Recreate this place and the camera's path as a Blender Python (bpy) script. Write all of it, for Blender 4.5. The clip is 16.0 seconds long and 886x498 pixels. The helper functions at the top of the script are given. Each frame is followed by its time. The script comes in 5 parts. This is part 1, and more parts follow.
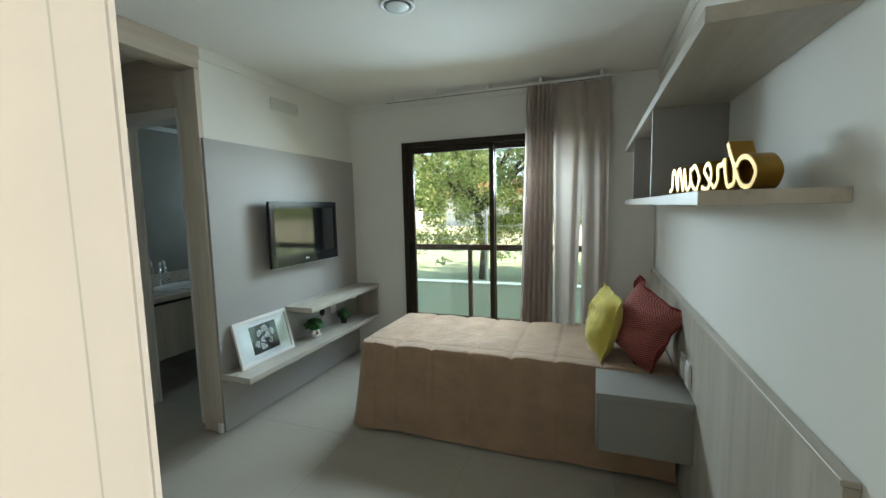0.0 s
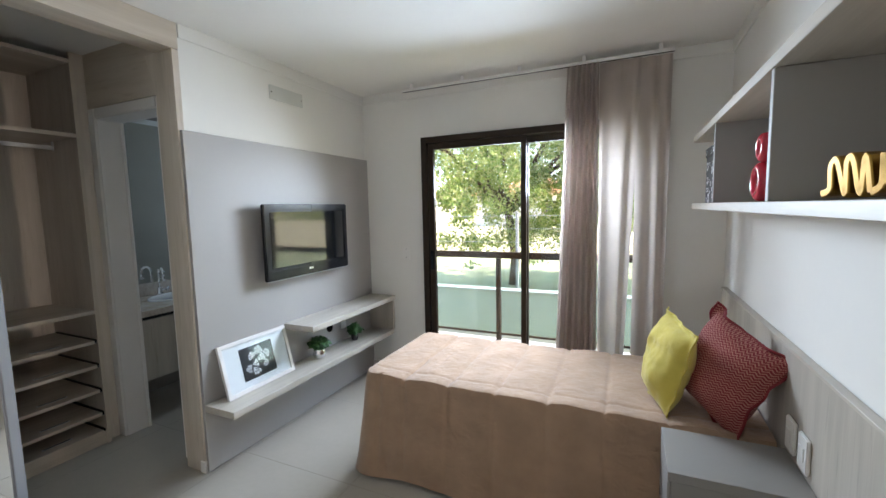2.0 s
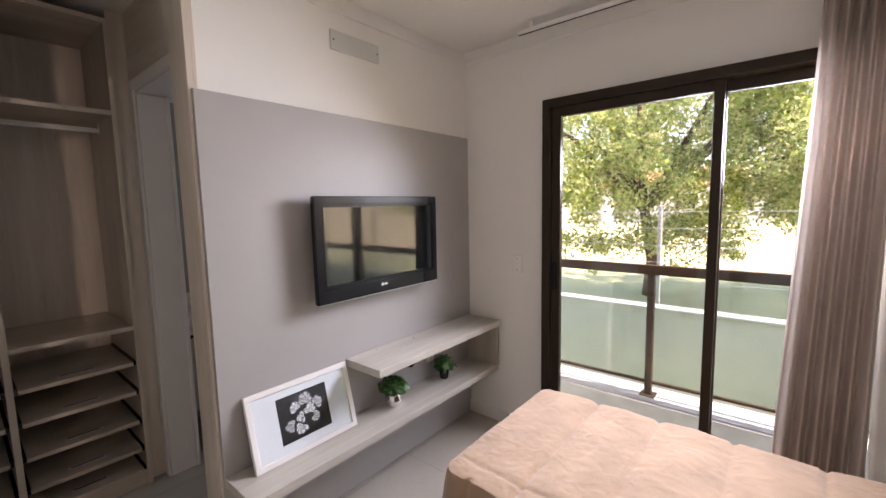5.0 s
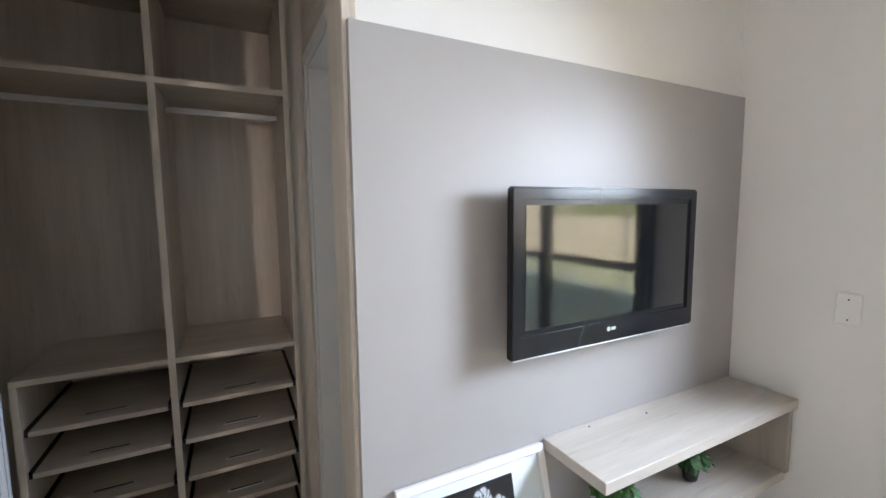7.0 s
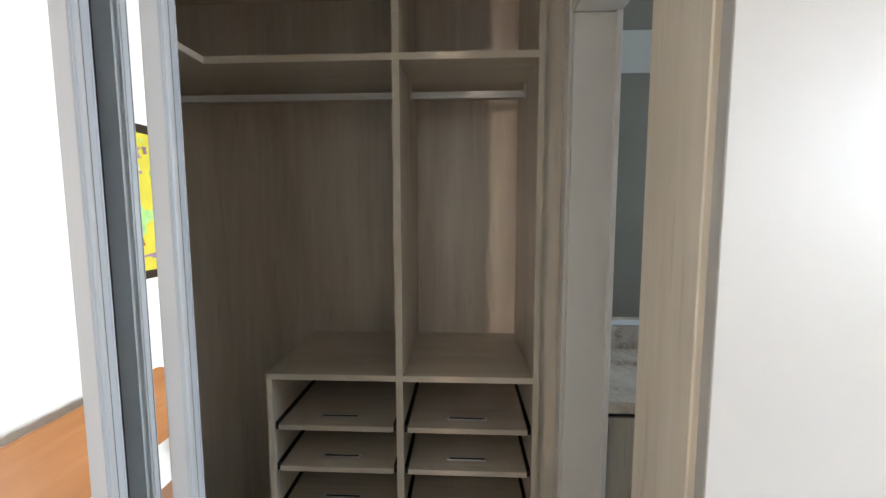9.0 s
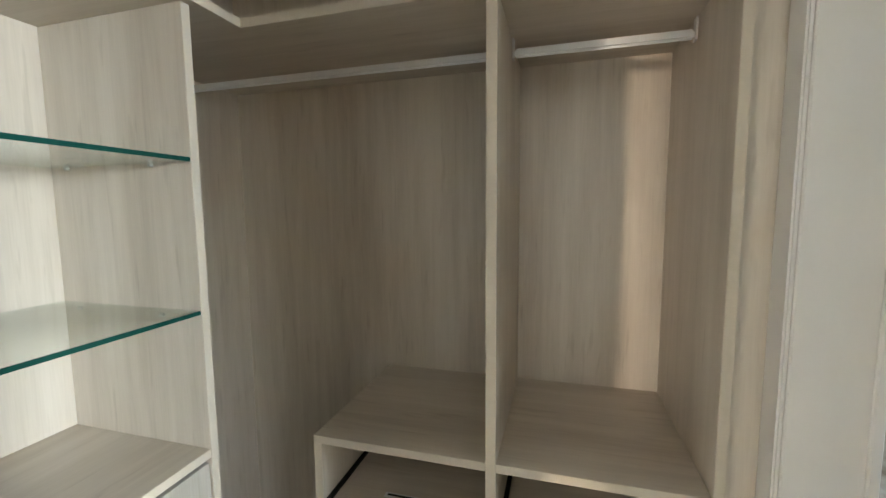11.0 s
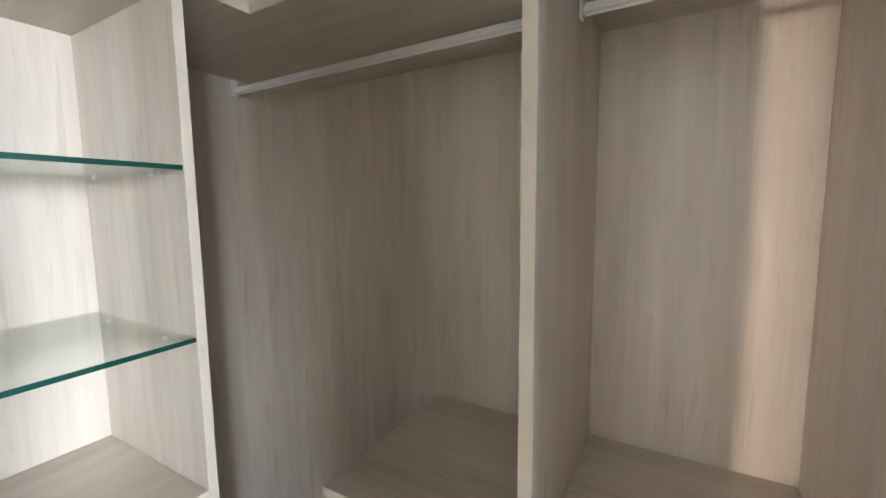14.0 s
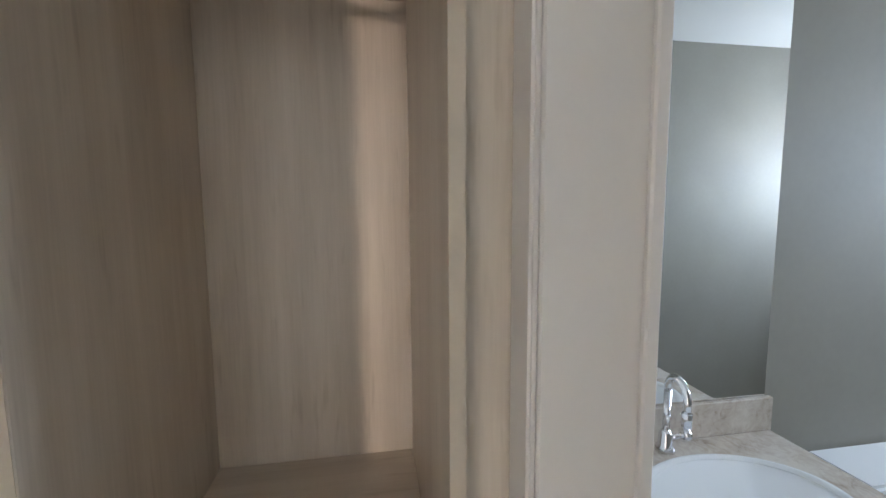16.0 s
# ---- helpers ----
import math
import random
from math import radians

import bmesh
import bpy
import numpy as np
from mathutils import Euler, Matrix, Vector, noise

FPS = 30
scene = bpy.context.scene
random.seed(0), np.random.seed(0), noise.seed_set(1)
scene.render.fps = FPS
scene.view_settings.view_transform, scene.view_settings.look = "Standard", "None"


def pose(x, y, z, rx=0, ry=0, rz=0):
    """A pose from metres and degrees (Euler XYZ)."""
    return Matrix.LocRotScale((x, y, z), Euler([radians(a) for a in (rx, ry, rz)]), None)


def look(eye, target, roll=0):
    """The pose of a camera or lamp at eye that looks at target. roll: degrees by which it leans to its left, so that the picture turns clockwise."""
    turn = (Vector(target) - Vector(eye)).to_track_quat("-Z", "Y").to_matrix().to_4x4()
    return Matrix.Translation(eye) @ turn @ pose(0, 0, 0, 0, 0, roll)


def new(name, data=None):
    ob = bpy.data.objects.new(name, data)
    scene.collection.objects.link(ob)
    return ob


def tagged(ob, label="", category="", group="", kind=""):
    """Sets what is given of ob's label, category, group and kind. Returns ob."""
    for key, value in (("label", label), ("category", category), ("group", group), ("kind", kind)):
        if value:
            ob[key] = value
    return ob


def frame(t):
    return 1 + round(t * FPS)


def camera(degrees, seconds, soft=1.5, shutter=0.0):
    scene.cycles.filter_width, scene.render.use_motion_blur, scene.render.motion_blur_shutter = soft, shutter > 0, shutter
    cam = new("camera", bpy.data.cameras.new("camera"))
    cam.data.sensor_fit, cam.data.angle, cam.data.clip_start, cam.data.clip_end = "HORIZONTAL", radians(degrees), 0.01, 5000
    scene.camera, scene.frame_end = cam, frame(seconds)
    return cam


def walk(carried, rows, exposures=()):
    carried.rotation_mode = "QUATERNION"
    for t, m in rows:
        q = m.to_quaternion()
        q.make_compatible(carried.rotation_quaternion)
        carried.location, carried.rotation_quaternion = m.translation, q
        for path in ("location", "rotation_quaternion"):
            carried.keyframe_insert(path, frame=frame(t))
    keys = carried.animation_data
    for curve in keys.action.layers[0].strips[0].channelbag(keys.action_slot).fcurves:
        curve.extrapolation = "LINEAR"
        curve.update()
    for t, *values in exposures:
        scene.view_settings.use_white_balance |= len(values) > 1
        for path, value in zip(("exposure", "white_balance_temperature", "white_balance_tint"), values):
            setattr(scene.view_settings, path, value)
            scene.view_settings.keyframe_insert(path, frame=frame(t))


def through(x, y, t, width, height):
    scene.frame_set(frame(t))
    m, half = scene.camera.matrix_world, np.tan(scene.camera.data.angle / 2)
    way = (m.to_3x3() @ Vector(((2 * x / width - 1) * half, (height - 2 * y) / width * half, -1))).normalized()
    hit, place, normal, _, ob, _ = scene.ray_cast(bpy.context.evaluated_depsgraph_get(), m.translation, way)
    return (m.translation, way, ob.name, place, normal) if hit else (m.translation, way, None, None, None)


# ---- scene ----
cam = camera(94.2, 16.0)
PATH = [
    (0, (0.116, 0.249, 1.473), (-0.569, 2.118, 1.273), -1.3),
    (0.5, (0.102, 0.353, 1.477), (-0.595, 2.217, 1.277), -1.2),
    (1, (0.073, 0.486, 1.488), (-0.627, 2.348, 1.285), -1.2),
    (1.5, (0.018, 0.62, 1.491), (-0.694, 2.479, 1.295), -1.2),
    (2, (0.002, 0.729, 1.496), (-0.82, 2.541, 1.3), -1.2),
    (2.5, (0.002, 0.784, 1.498), (-0.932, 2.541, 1.302), -1.2),
    (3, (-0.042, 0.871, 1.497), (-1.07, 2.575, 1.298), -1.1),
    (5.3, (-0.602, 1.672, 1.493), (-1.917, 3.165, 1.286), -1.1),
    (5.5, (-0.694, 1.718, 1.498), (-2.038, 3.185, 1.294), -1.0),
    (6, (-0.922, 1.816, 1.494), (-2.351, 3.2, 1.286), -0.9),
    (6.5, (-1.081, 1.892, 1.493), (-2.659, 3.105, 1.294), -0.9),
    (7, (-1.164, 1.937, 1.487), (-2.936, 2.843, 1.291), -0.6),
    (7.5, (-1.211, 1.906, 1.477), (-3.115, 2.489, 1.289), -0.4),
    (8, (-1.349, 1.882, 1.488), (-3.325, 2.117, 1.286), -0.6),
    (8.2, (-1.414, 1.892, 1.48), (-3.402, 2.004, 1.294), -0.6),
    (10.3, (-2.059, 1.923, 1.488), (-4.029, 1.644, 1.281), -0.4),
    (10.5, (-2.086, 1.91, 1.484), (-4.043, 1.549, 1.287), -0.5),
    (11, (-2.173, 1.842, 1.509), (-4.086, 1.296, 1.308), -0.5),
    (11.5, (-2.218, 1.794, 1.556), (-4.084, 1.106, 1.348), -0.5),
    (12, (-2.211, 1.769, 1.603), (-4.013, 0.927, 1.392), -0.5),
    (12.5, (-2.207, 1.751, 1.605), (-3.959, 0.809, 1.392), -0.4),
    (13, (-2.249, 1.77, 1.578), (-3.972, 0.776, 1.364), -0.4),
    (13.5, (-2.318, 1.816, 1.549), (-4.036, 0.816, 1.335), -0.5),
    (14, (-2.47, 1.9, 1.545), (-4.192, 0.908, 1.328), -0.6),
    (14.5, (-2.549, 1.975, 1.52), (-4.332, 1.095, 1.303), -0.7),
    (15, (-2.552, 2.034, 1.482), (-4.455, 1.443, 1.31), -0.1),
    (15.5, (-2.583, 2.065, 1.499), (-4.56, 1.836, 1.304), -0.6),
    (16, (-2.634, 2.077, 1.507), (-4.597, 2.405, 1.304), -0.4),
]
EXPOSURES = [
    (0.0, 1.88, 6700, 3),
    (0.5, 2.25, 6800, 8),
    (1.0, 2.45, 6650, 14),
    (2.0, 2.54, 6550, 18),
    (3.0, 2.66, 6550, 22),
    (5.5, 2.38, 7700, 36),
    (6.5, 2.8, 6900, 23),
    (7.0, 3.0, 6700, 23),
    (8.0, 2.88, 6950, 21),
    (10.3, 4.28, 7400, 19),
    (11.5, 4.25, 7250, 14),
    (12.5, 4.3, 6950, 18),
    (14.0, 4.62, 7000, 23),
    (14.5, 4.8, 7000, 18),
    (15.3, 4.7, 6650, 12),
    (16.0, 4.02, 6950, 23),
]
walk(cam, [(t, look(eye, target, roll)) for t, eye, target, roll in PATH], EXPOSURES)


# ---- light, sky, exposure ----
world = bpy.data.worlds.new("sky")
scene.world = world
world.use_nodes = True
wn = world.node_tree
sky = wn.nodes.new("ShaderNodeTexSky")
sky.sky_type = "NISHITA"
sky.sun_disc = False
sky.sun_elevation = radians(58)
sky.sun_rotation = radians(82)
wn.links.new(sky.outputs[0], wn.nodes["Background"].inputs[0])
wn.nodes["Background"].inputs[1].default_value = 0.15

sun_data = bpy.data.lights.new("sun", "SUN")
sun_data.energy, sun_data.angle, sun_data.color = 3.8, radians(0.5), (1.0, 0.94, 0.86)
sun = new("sun", sun_data)
sun.matrix_world = look((5.5, 0.8, 8.6), (0, 0, 0))


def window_light(name, centre, towards, width, height, watts, colour, spread=180):
    """Area lamp that stands in for daylight at a seen or assumed opening."""
    data = bpy.data.lights.new(name, "AREA")
    data.shape, data.size, data.size_y, data.energy, data.color = "RECTANGLE", width, height, watts, colour
    data.spread = radians(spread)
    ob = new(name, data)
    ob.matrix_world = look(centre, towards)
    return ob


window_light("daylight_balcony_door", (-0.92, 4.05, 1.78), (-0.76, 3.05, 1.27), 1.15, 0.42, 13.4, (0.66, 0.84, 1.0), 136)
window_light("daylight_bathroom_window", (-2.95, 5.42, 1.75), (-2.95, 3.0, 1.2), 0.6, 0.4, 3.2, (0.56, 0.79, 1.0))
# Added lamp at an unseen, assumed hall window; brightens entry jamb and closet bay.
window_light("added_hall_light", (7.25, -2.25, 1.5), (-0.6, 0.75, 1.35), 0.75, 1.1, 100, (1.0, 0.93, 0.83))

# ---- materials ----


def nodes_of(name):
    m = bpy.data.materials.new(name)
    m.use_nodes = True
    return m, m.node_tree.nodes, m.node_tree.links, m.node_tree.nodes["Principled BSDF"]


def noise_node(n, l, scale, detail=4.0, stretch=(1, 1, 1), coords="Object"):
    tc, mp, tx = n.new("ShaderNodeTexCoord"), n.new("ShaderNodeMapping"), n.new("ShaderNodeTexNoise")
    mp.inputs["Scale"].default_value = stretch
    tx.inputs["Scale"].default_value, tx.inputs["Detail"].default_value = scale, detail
    l.new(tc.outputs[coords], mp.inputs[0])
    l.new(mp.outputs[0], tx.inputs["Vector"])
    return tx


def ramp_node(n, l, source, stops):
    r = n.new("ShaderNodeValToRGB")
    while len(r.color_ramp.elements) < len(stops):
        r.color_ramp.elements.new(0.5)
    for e, (p, c) in zip(r.color_ramp.elements, stops):
        e.position, e.color = p, (*c, 1)
    l.new(source, r.inputs[0])
    return r


def bump_node(n, l, bsdf, source, strength, distance=0.002):
    b = n.new("ShaderNodeBump")
    b.inputs["Strength"].default_value, b.inputs["Distance"].default_value = strength, distance
    l.new(source, b.inputs["Height"])
    l.new(b.outputs[0], bsdf.inputs["Normal"])


def shade(c, k):
    return tuple(min(1.0, v * k) for v in c)


def plain(name, colour, rough=0.5, metal=0.0, vary=0.06, scale=6.0, bump=0.0, bump_scale=200.0, spec=0.5):
    """Painted or moulded surface: slight mottling at two scales and a fine relief."""
    m, n, l, b = nodes_of(name)
    big, fine = noise_node(n, l, scale, 3), noise_node(n, l, scale * 14, 3)
    mix = n.new("ShaderNodeMath")
    mix.operation = "MULTIPLY_ADD"
    mix.inputs[1].default_value = 0.35
    l.new(fine.outputs[0], mix.inputs[0])
    l.new(big.outputs[0], mix.inputs[2])
    r = ramp_node(n, l, mix.outputs[0], [(0.35, shade(colour, 1 - vary)), (1.0, shade(colour, 1 + vary))])
    l.new(r.outputs[0], b.inputs["Base Color"])
    b.inputs["Roughness"].default_value, b.inputs["Metallic"].default_value = rough, metal
    b.inputs["Specular IOR Level"].default_value = spec
    if bump:
        bump_node(n, l, b, noise_node(n, l, bump_scale, 2).outputs[0], bump)
    return m


def wood(name, dark, mid, light, axis, rough=0.45, streak=1.0):
    """Laminate with long grain along one axis: soft tone bands, thin streaks, fine pores and a few short dark flecks."""
    m, n, l, b = nodes_of(name)

    def along(across, lengthwise):
        s = [across, across, across]
        s["xyz".index(axis)] = lengthwise
        return s

    band, thin = noise_node(n, l, 1.0, 5, along(5.0, 0.7)), noise_node(n, l, 1.0, 4, along(30.0, 1.6))
    pore, fleck = noise_node(n, l, 1.0, 2, along(260.0, 9.0)), noise_node(n, l, 1.0, 3, along(42.0, 4.5))
    band.inputs["Distortion"].default_value = thin.inputs["Distortion"].default_value = 0.5

    def add(source, weight, base):
        k = n.new("ShaderNodeMath")
        k.operation = "MULTIPLY_ADD"
        k.inputs[1].default_value = weight
        l.new(source, k.inputs[0])
        l.new(base, k.inputs[2])
        return k.outputs[0]

    tone = add(pore.outputs[0], 0.22, add(thin.outputs[0], 0.42 * streak, band.outputs[0]))
    spots = ramp_node(n, l, fleck.outputs[0], [(0.29, (1, 1, 1)), (0.38, (0, 0, 0))])
    tone = add(spots.outputs[0], -0.16, tone)
    r = ramp_node(n, l, tone, [(0.52, dark), (0.80, mid), (1.0, light)])
    l.new(r.outputs[0], b.inputs["Base Color"])
    b.inputs["Roughness"].default_value = rough
    bump_node(n, l, b, pore.outputs[0], 0.12, 0.0008)
    return m


def cloth(name, colour, weave=900.0, vary=0.12, rough=0.9, sheen=0.25, crease=0.0):
    m, n, l, b = nodes_of(name)
    big, fine = noise_node(n, l, 7.0, 4), noise_node(n, l, weave, 2)
    r = ramp_node(n, l, big.outputs[0], [(0.3, shade(colour, 1 - vary)), (0.7, shade(colour, 1 + vary))])
    l.new(r.outputs[0], b.inputs["Base Color"])
    b.inputs["Roughness"].default_value = rough
    b.inputs["Sheen Weight"].default_value = sheen
    b.inputs["Specular IOR Level"].default_value = 0.2
    if crease:
        soft = noise_node(n, l, 16.0, 6)
        soft.inputs["Distortion"].default_value = 0.8
        both = n.new("ShaderNodeMath")
        both.operation = "MULTIPLY_ADD"
        both.inputs[1].default_value = 0.12
        l.new(fine.outputs[0], both.inputs[0])
        l.new(soft.outputs[0], both.inputs[2])
        bump_node(n, l, b, both.outputs[0], crease, 0.02)
    else:
        bump_node(n, l, b, fine.outputs[0], 0.35, 0.001)
    return m


def pane_glass(name, tint, gloss=0.9):
    """Thin sheet: clear straight through, mirror-like at grazing angles."""
    m, n, l, b = nodes_of(name)
    n.remove(b)
    tr, gl, mx, fr = n.new("ShaderNodeBsdfTransparent"), n.new("ShaderNodeBsdfGlossy"), n.new("ShaderNodeMixShader"), n.new("ShaderNodeLayerWeight")
    tr.inputs[0].default_value = (*tint, 1)
    gl.inputs["Roughness"].default_value = 0.02
    gl.inputs[0].default_value = (gloss, gloss, gloss, 1)
    fr.inputs[0].default_value = 0.5
    pw, sc = n.new("ShaderNodeMath"), n.new("ShaderNodeMath")
    pw.operation, sc.operation = "POWER", "MULTIPLY_ADD"
    pw.inputs[1].default_value = 4.0
    sc.inputs[1].default_value, sc.inputs[2].default_value = 0.6, 0.035
    l.new(fr.outputs["Facing"], pw.inputs[0])
    l.new(pw.outputs[0], sc.inputs[0])
    l.new(sc.outputs[0], mx.inputs[0])
    l.new(tr.outputs[0], mx.inputs[1])
    l.new(gl.outputs[0], mx.inputs[2])
    l.new(mx.outputs[0], n["Material Output"].inputs[0])
    return m


def curtain_cloth(name, colour):
    """Woven cloth that lets part of the daylight through."""
    m, n, l, b = nodes_of(name)
    tl, mx = n.new("ShaderNodeBsdfTranslucent"), n.new("ShaderNodeMixShader")
    big, fine = noise_node(n, l, 5.0, 3), noise_node(n, l, 1.0, 2, (900, 900, 250))
    r = ramp_node(n, l, big.outputs[0], [(0.3, shade(colour, 0.92)), (0.7, shade(colour, 1.08))])
    l.new(r.outputs[0], b.inputs["Base Color"])
    l.new(r.outputs[0], tl.inputs[0])
    b.inputs["Roughness"].default_value = 0.85
    b.inputs["Sheen Weight"].default_value = 0.2
    bump_node(n, l, b, fine.outputs[0], 0.25, 0.001)
    mx.inputs[0].default_value = 0.38
    l.new(b.outputs[0], mx.inputs[1])
    l.new(tl.outputs[0], mx.inputs[2])
    l.new(mx.outputs[0], n["Material Output"].inputs[0])
    return m


def leaf_mat(name, colours, through=0.35):
    m, n, l, b = nodes_of(name)
    g, tl, mx = n.new("ShaderNodeNewGeometry"), n.new("ShaderNodeBsdfTranslucent"), n.new("ShaderNodeMixShader")
    r = ramp_node(n, l, g.outputs["Random Per Island"], [(i / (len(colours) - 1), c) for i, c in enumerate(colours)])
    l.new(r.outputs[0], b.inputs["Base Color"])
    l.new(r.outputs[0], tl.inputs[0])
    b.inputs["Roughness"].default_value = 0.45
    mx.inputs[0].default_value = through
    l.new(b.outputs[0], mx.inputs[1])
    l.new(tl.outputs[0], mx.inputs[2])
    l.new(mx.outputs[0], n["Material Output"].inputs[0])
    return m


def zigzag_cloth(name, dark, light):
    """Herringbone weave: zigzag lines across the cushion's own coordinates."""
    m, n, l, b = nodes_of(name)
    tc, sp = n.new("ShaderNodeTexCoord"), n.new("ShaderNodeSeparateXYZ")
    l.new(tc.outputs["UV"], sp.inputs[0])

    def op(kind, a, c):
        k = n.new("ShaderNodeMath")
        k.operation = kind
        for slot, v in ((0, a), (1, c)):
            if isinstance(v, float):
                k.inputs[slot].default_value = v
            else:
                l.new(v, k.inputs[slot])
        return k.outputs[0]

    tri = op("PINGPONG", op("MULTIPLY", sp.outputs[0], 21.0), 0.5)
    line = op("FRACT", op("ADD", op("MULTIPLY", sp.outputs[1], 36.0), op("MULTIPLY", tri, 1.6)), 0.0)
    fuzz = noise_node(n, l, 160.0, 2)
    edge = op("ADD", line, op("MULTIPLY", op("SUBTRACT", fuzz.outputs[0], 0.5), 0.5))
    r = ramp_node(n, l, edge, [(0.5, dark), (0.68, light)])
    l.new(r.outputs[0], b.inputs["Base Color"])
    b.inputs["Roughness"].default_value = 0.9
    bump_node(n, l, b, edge, 0.4, 0.001)
    return m


M = {}
M["wall"] = plain("wall_paint", (0.79, 0.77, 0.725), 0.75, vary=0.02, scale=2.0, bump=0.05, bump_scale=120)
# Off-white hall toned down in the colour, in place of dimmer light.
M["hall_wall"] = plain("hall_paint_dimmed", (0.44, 0.42, 0.38), 0.75, vary=0.02, scale=2.0)
M["ceiling"] = plain("ceiling_paint", (0.82, 0.80, 0.76), 0.8, vary=0.02, scale=2.0, bump=0.05, bump_scale=120)
M["white"] = plain("white_lacquer", (0.80, 0.765, 0.73), 0.35, vary=0.02, scale=8, bump=0.03, bump_scale=60)
M["grout"] = plain("sand_grout", (0.27, 0.245, 0.205), 0.9)
M["floor"] = plain("polished_cement", (0.40, 0.362, 0.305), 0.36, vary=0.09, scale=2.3, bump=0.03, bump_scale=80)
M["taupe"] = plain("matt_taupe_board", (0.31, 0.292, 0.272), 0.55, vary=0.03, scale=3, bump=0.03, bump_scale=300)
M["panel"] = plain("matt_taupe_wall_panel", (0.38, 0.360, 0.338), 0.5, vary=0.03, scale=3, bump=0.03, bump_scale=300)
# Shaded copy of the taupe board; its weaker light is in the colour.
M["bedside"] = plain("matt_taupe_board_shaded", (0.245, 0.228, 0.21), 0.55, vary=0.03, scale=3, bump=0.03, bump_scale=300)
M["edge_dark"] = plain("dark_edging", (0.05, 0.05, 0.05), 0.6)
M["oak_z"] = wood("pale_oak_upright", (0.47, 0.395, 0.315), (0.60, 0.52, 0.43), (0.68, 0.60, 0.51), "z", 0.36)
M["edge_band"] = plain("pale_edge_band", (0.60, 0.52, 0.42), 0.45, vary=0.08, scale=8)
M["oak_y"] = wood("pale_oak_lengthwise", (0.42, 0.345, 0.265), (0.54, 0.46, 0.37), (0.62, 0.54, 0.45), "y", 0.38)
M["oak_x"] = wood("pale_oak_crosswise", (0.42, 0.345, 0.265), (0.54, 0.46, 0.37), (0.62, 0.54, 0.45), "x", 0.38)
M["ash_y"] = wood("grey_ash_lengthwise", (0.38, 0.34, 0.285), (0.47, 0.425, 0.36), (0.55, 0.50, 0.43), "y", 0.42)
M["ash_z"] = wood("grey_ash_upright", (0.32, 0.285, 0.235), (0.42, 0.38, 0.32), (0.50, 0.455, 0.39), "z", 0.5)
M["black_plastic"] = plain("glossy_black_plastic", (0.010, 0.010, 0.012), 0.2, vary=0.02, spec=0.25)
M["screen"] = plain("black_screen_glass", (0.006, 0.007, 0.008), 0.07, vary=0.0, spec=1.0)
M["silver"] = plain("brushed_aluminium", (0.72, 0.73, 0.75), 0.32, 1.0, vary=0.04, scale=30)
M["pale_alu"] = plain("pale_satin_aluminium", (0.25, 0.262, 0.278), 0.5, 0.0, vary=0.01, scale=4)
M["chrome"] = plain("chrome", (0.82, 0.82, 0.83), 0.07, 1.0, vary=0.0)
M["white_metal"] = plain("white_enamelled_metal", (0.78, 0.77, 0.75), 0.35, vary=0.02)
M["cover_grey"] = plain("greyed_cover_plastic", (0.60, 0.60, 0.56), 0.45, vary=0.04)
M["white_plastic"] = plain("white_plastic", (0.80, 0.78, 0.74), 0.3, vary=0.02)
M["bronze"] = plain("dark_bronze_aluminium", (0.03, 0.019, 0.011), 0.5, 0.1, vary=0.12, scale=12, spec=0.25)
M["mirror"] = plain("mirror_silver", (0.90, 0.91, 0.90), 0.0, 1.0, vary=0.0)
M["gold"] = plain("gold_ceramic", (0.34, 0.185, 0.036), 0.3, 0.9, vary=0.15, scale=25)
M["bedspread"] = cloth("sand_brown_bedspread", (0.355, 0.228, 0.148), 500, 0.12, sheen=0.3, crease=0.45)
M["mattress"] = cloth("white_ticking", (0.7, 0.68, 0.64))
M["yellow"] = cloth("mustard_yellow_linen", (0.56, 0.45, 0.085), 700, 0.1, crease=0.25)
M["red_zigzag"] = zigzag_cloth("brick_red_herringbone", (0.20, 0.018, 0.022), (0.40, 0.165, 0.13))
M["red"] = cloth("crimson_velvet", (0.52, 0.012, 0.05), 900, 0.15, sheen=0.5)
M["pink"] = plain("glossy_coral_glaze", (0.55, 0.03, 0.055), 0.16, vary=0.2, scale=14)
M["curtain"] = curtain_cloth("taupe_curtain_cloth", (0.52, 0.445, 0.395))
M["glass"] = pane_glass("window_glass", (0.97, 0.985, 0.98), 0.8)
M["rail_glass"] = pane_glass("green_railing_glass", (0.84, 0.93, 0.90), 0.8)
M["shelf_glass"] = pane_glass("clear_shelf_glass", (0.955, 0.985, 0.97), 0.9)
M["glass_edge"] = plain("green_glass_edge", (0.004, 0.052, 0.040), 0.12, vary=0.05)
M["paper"] = plain("white_mount_card", (0.82, 0.83, 0.85), 0.7, vary=0.01)
M["print_black"] = plain("print_black", (0.012, 0.012, 0.014), 0.5)
M["print_grey"] = plain("print_petal_grey", (0.55, 0.55, 0.56), 0.6, vary=0.5, scale=90)
M["print_dark"] = plain("print_petal_dark", (0.10, 0.10, 0.105), 0.6, vary=0.5, scale=90)
M["print_pale"] = plain("print_petal_white", (0.74, 0.74, 0.75), 0.6, vary=0.2, scale=90)
M["leaf"] = leaf_mat("pot_plant_leaf", [(0.02, 0.075, 0.018), (0.05, 0.16, 0.04), (0.09, 0.22, 0.06)], 0.2)
M["tree_leaf"] = leaf_mat("tree_leaf", [(0.14, 0.21, 0.045), (0.26, 0.35, 0.09), (0.42, 0.49, 0.16), (0.60, 0.56, 0.27)], 0.62)
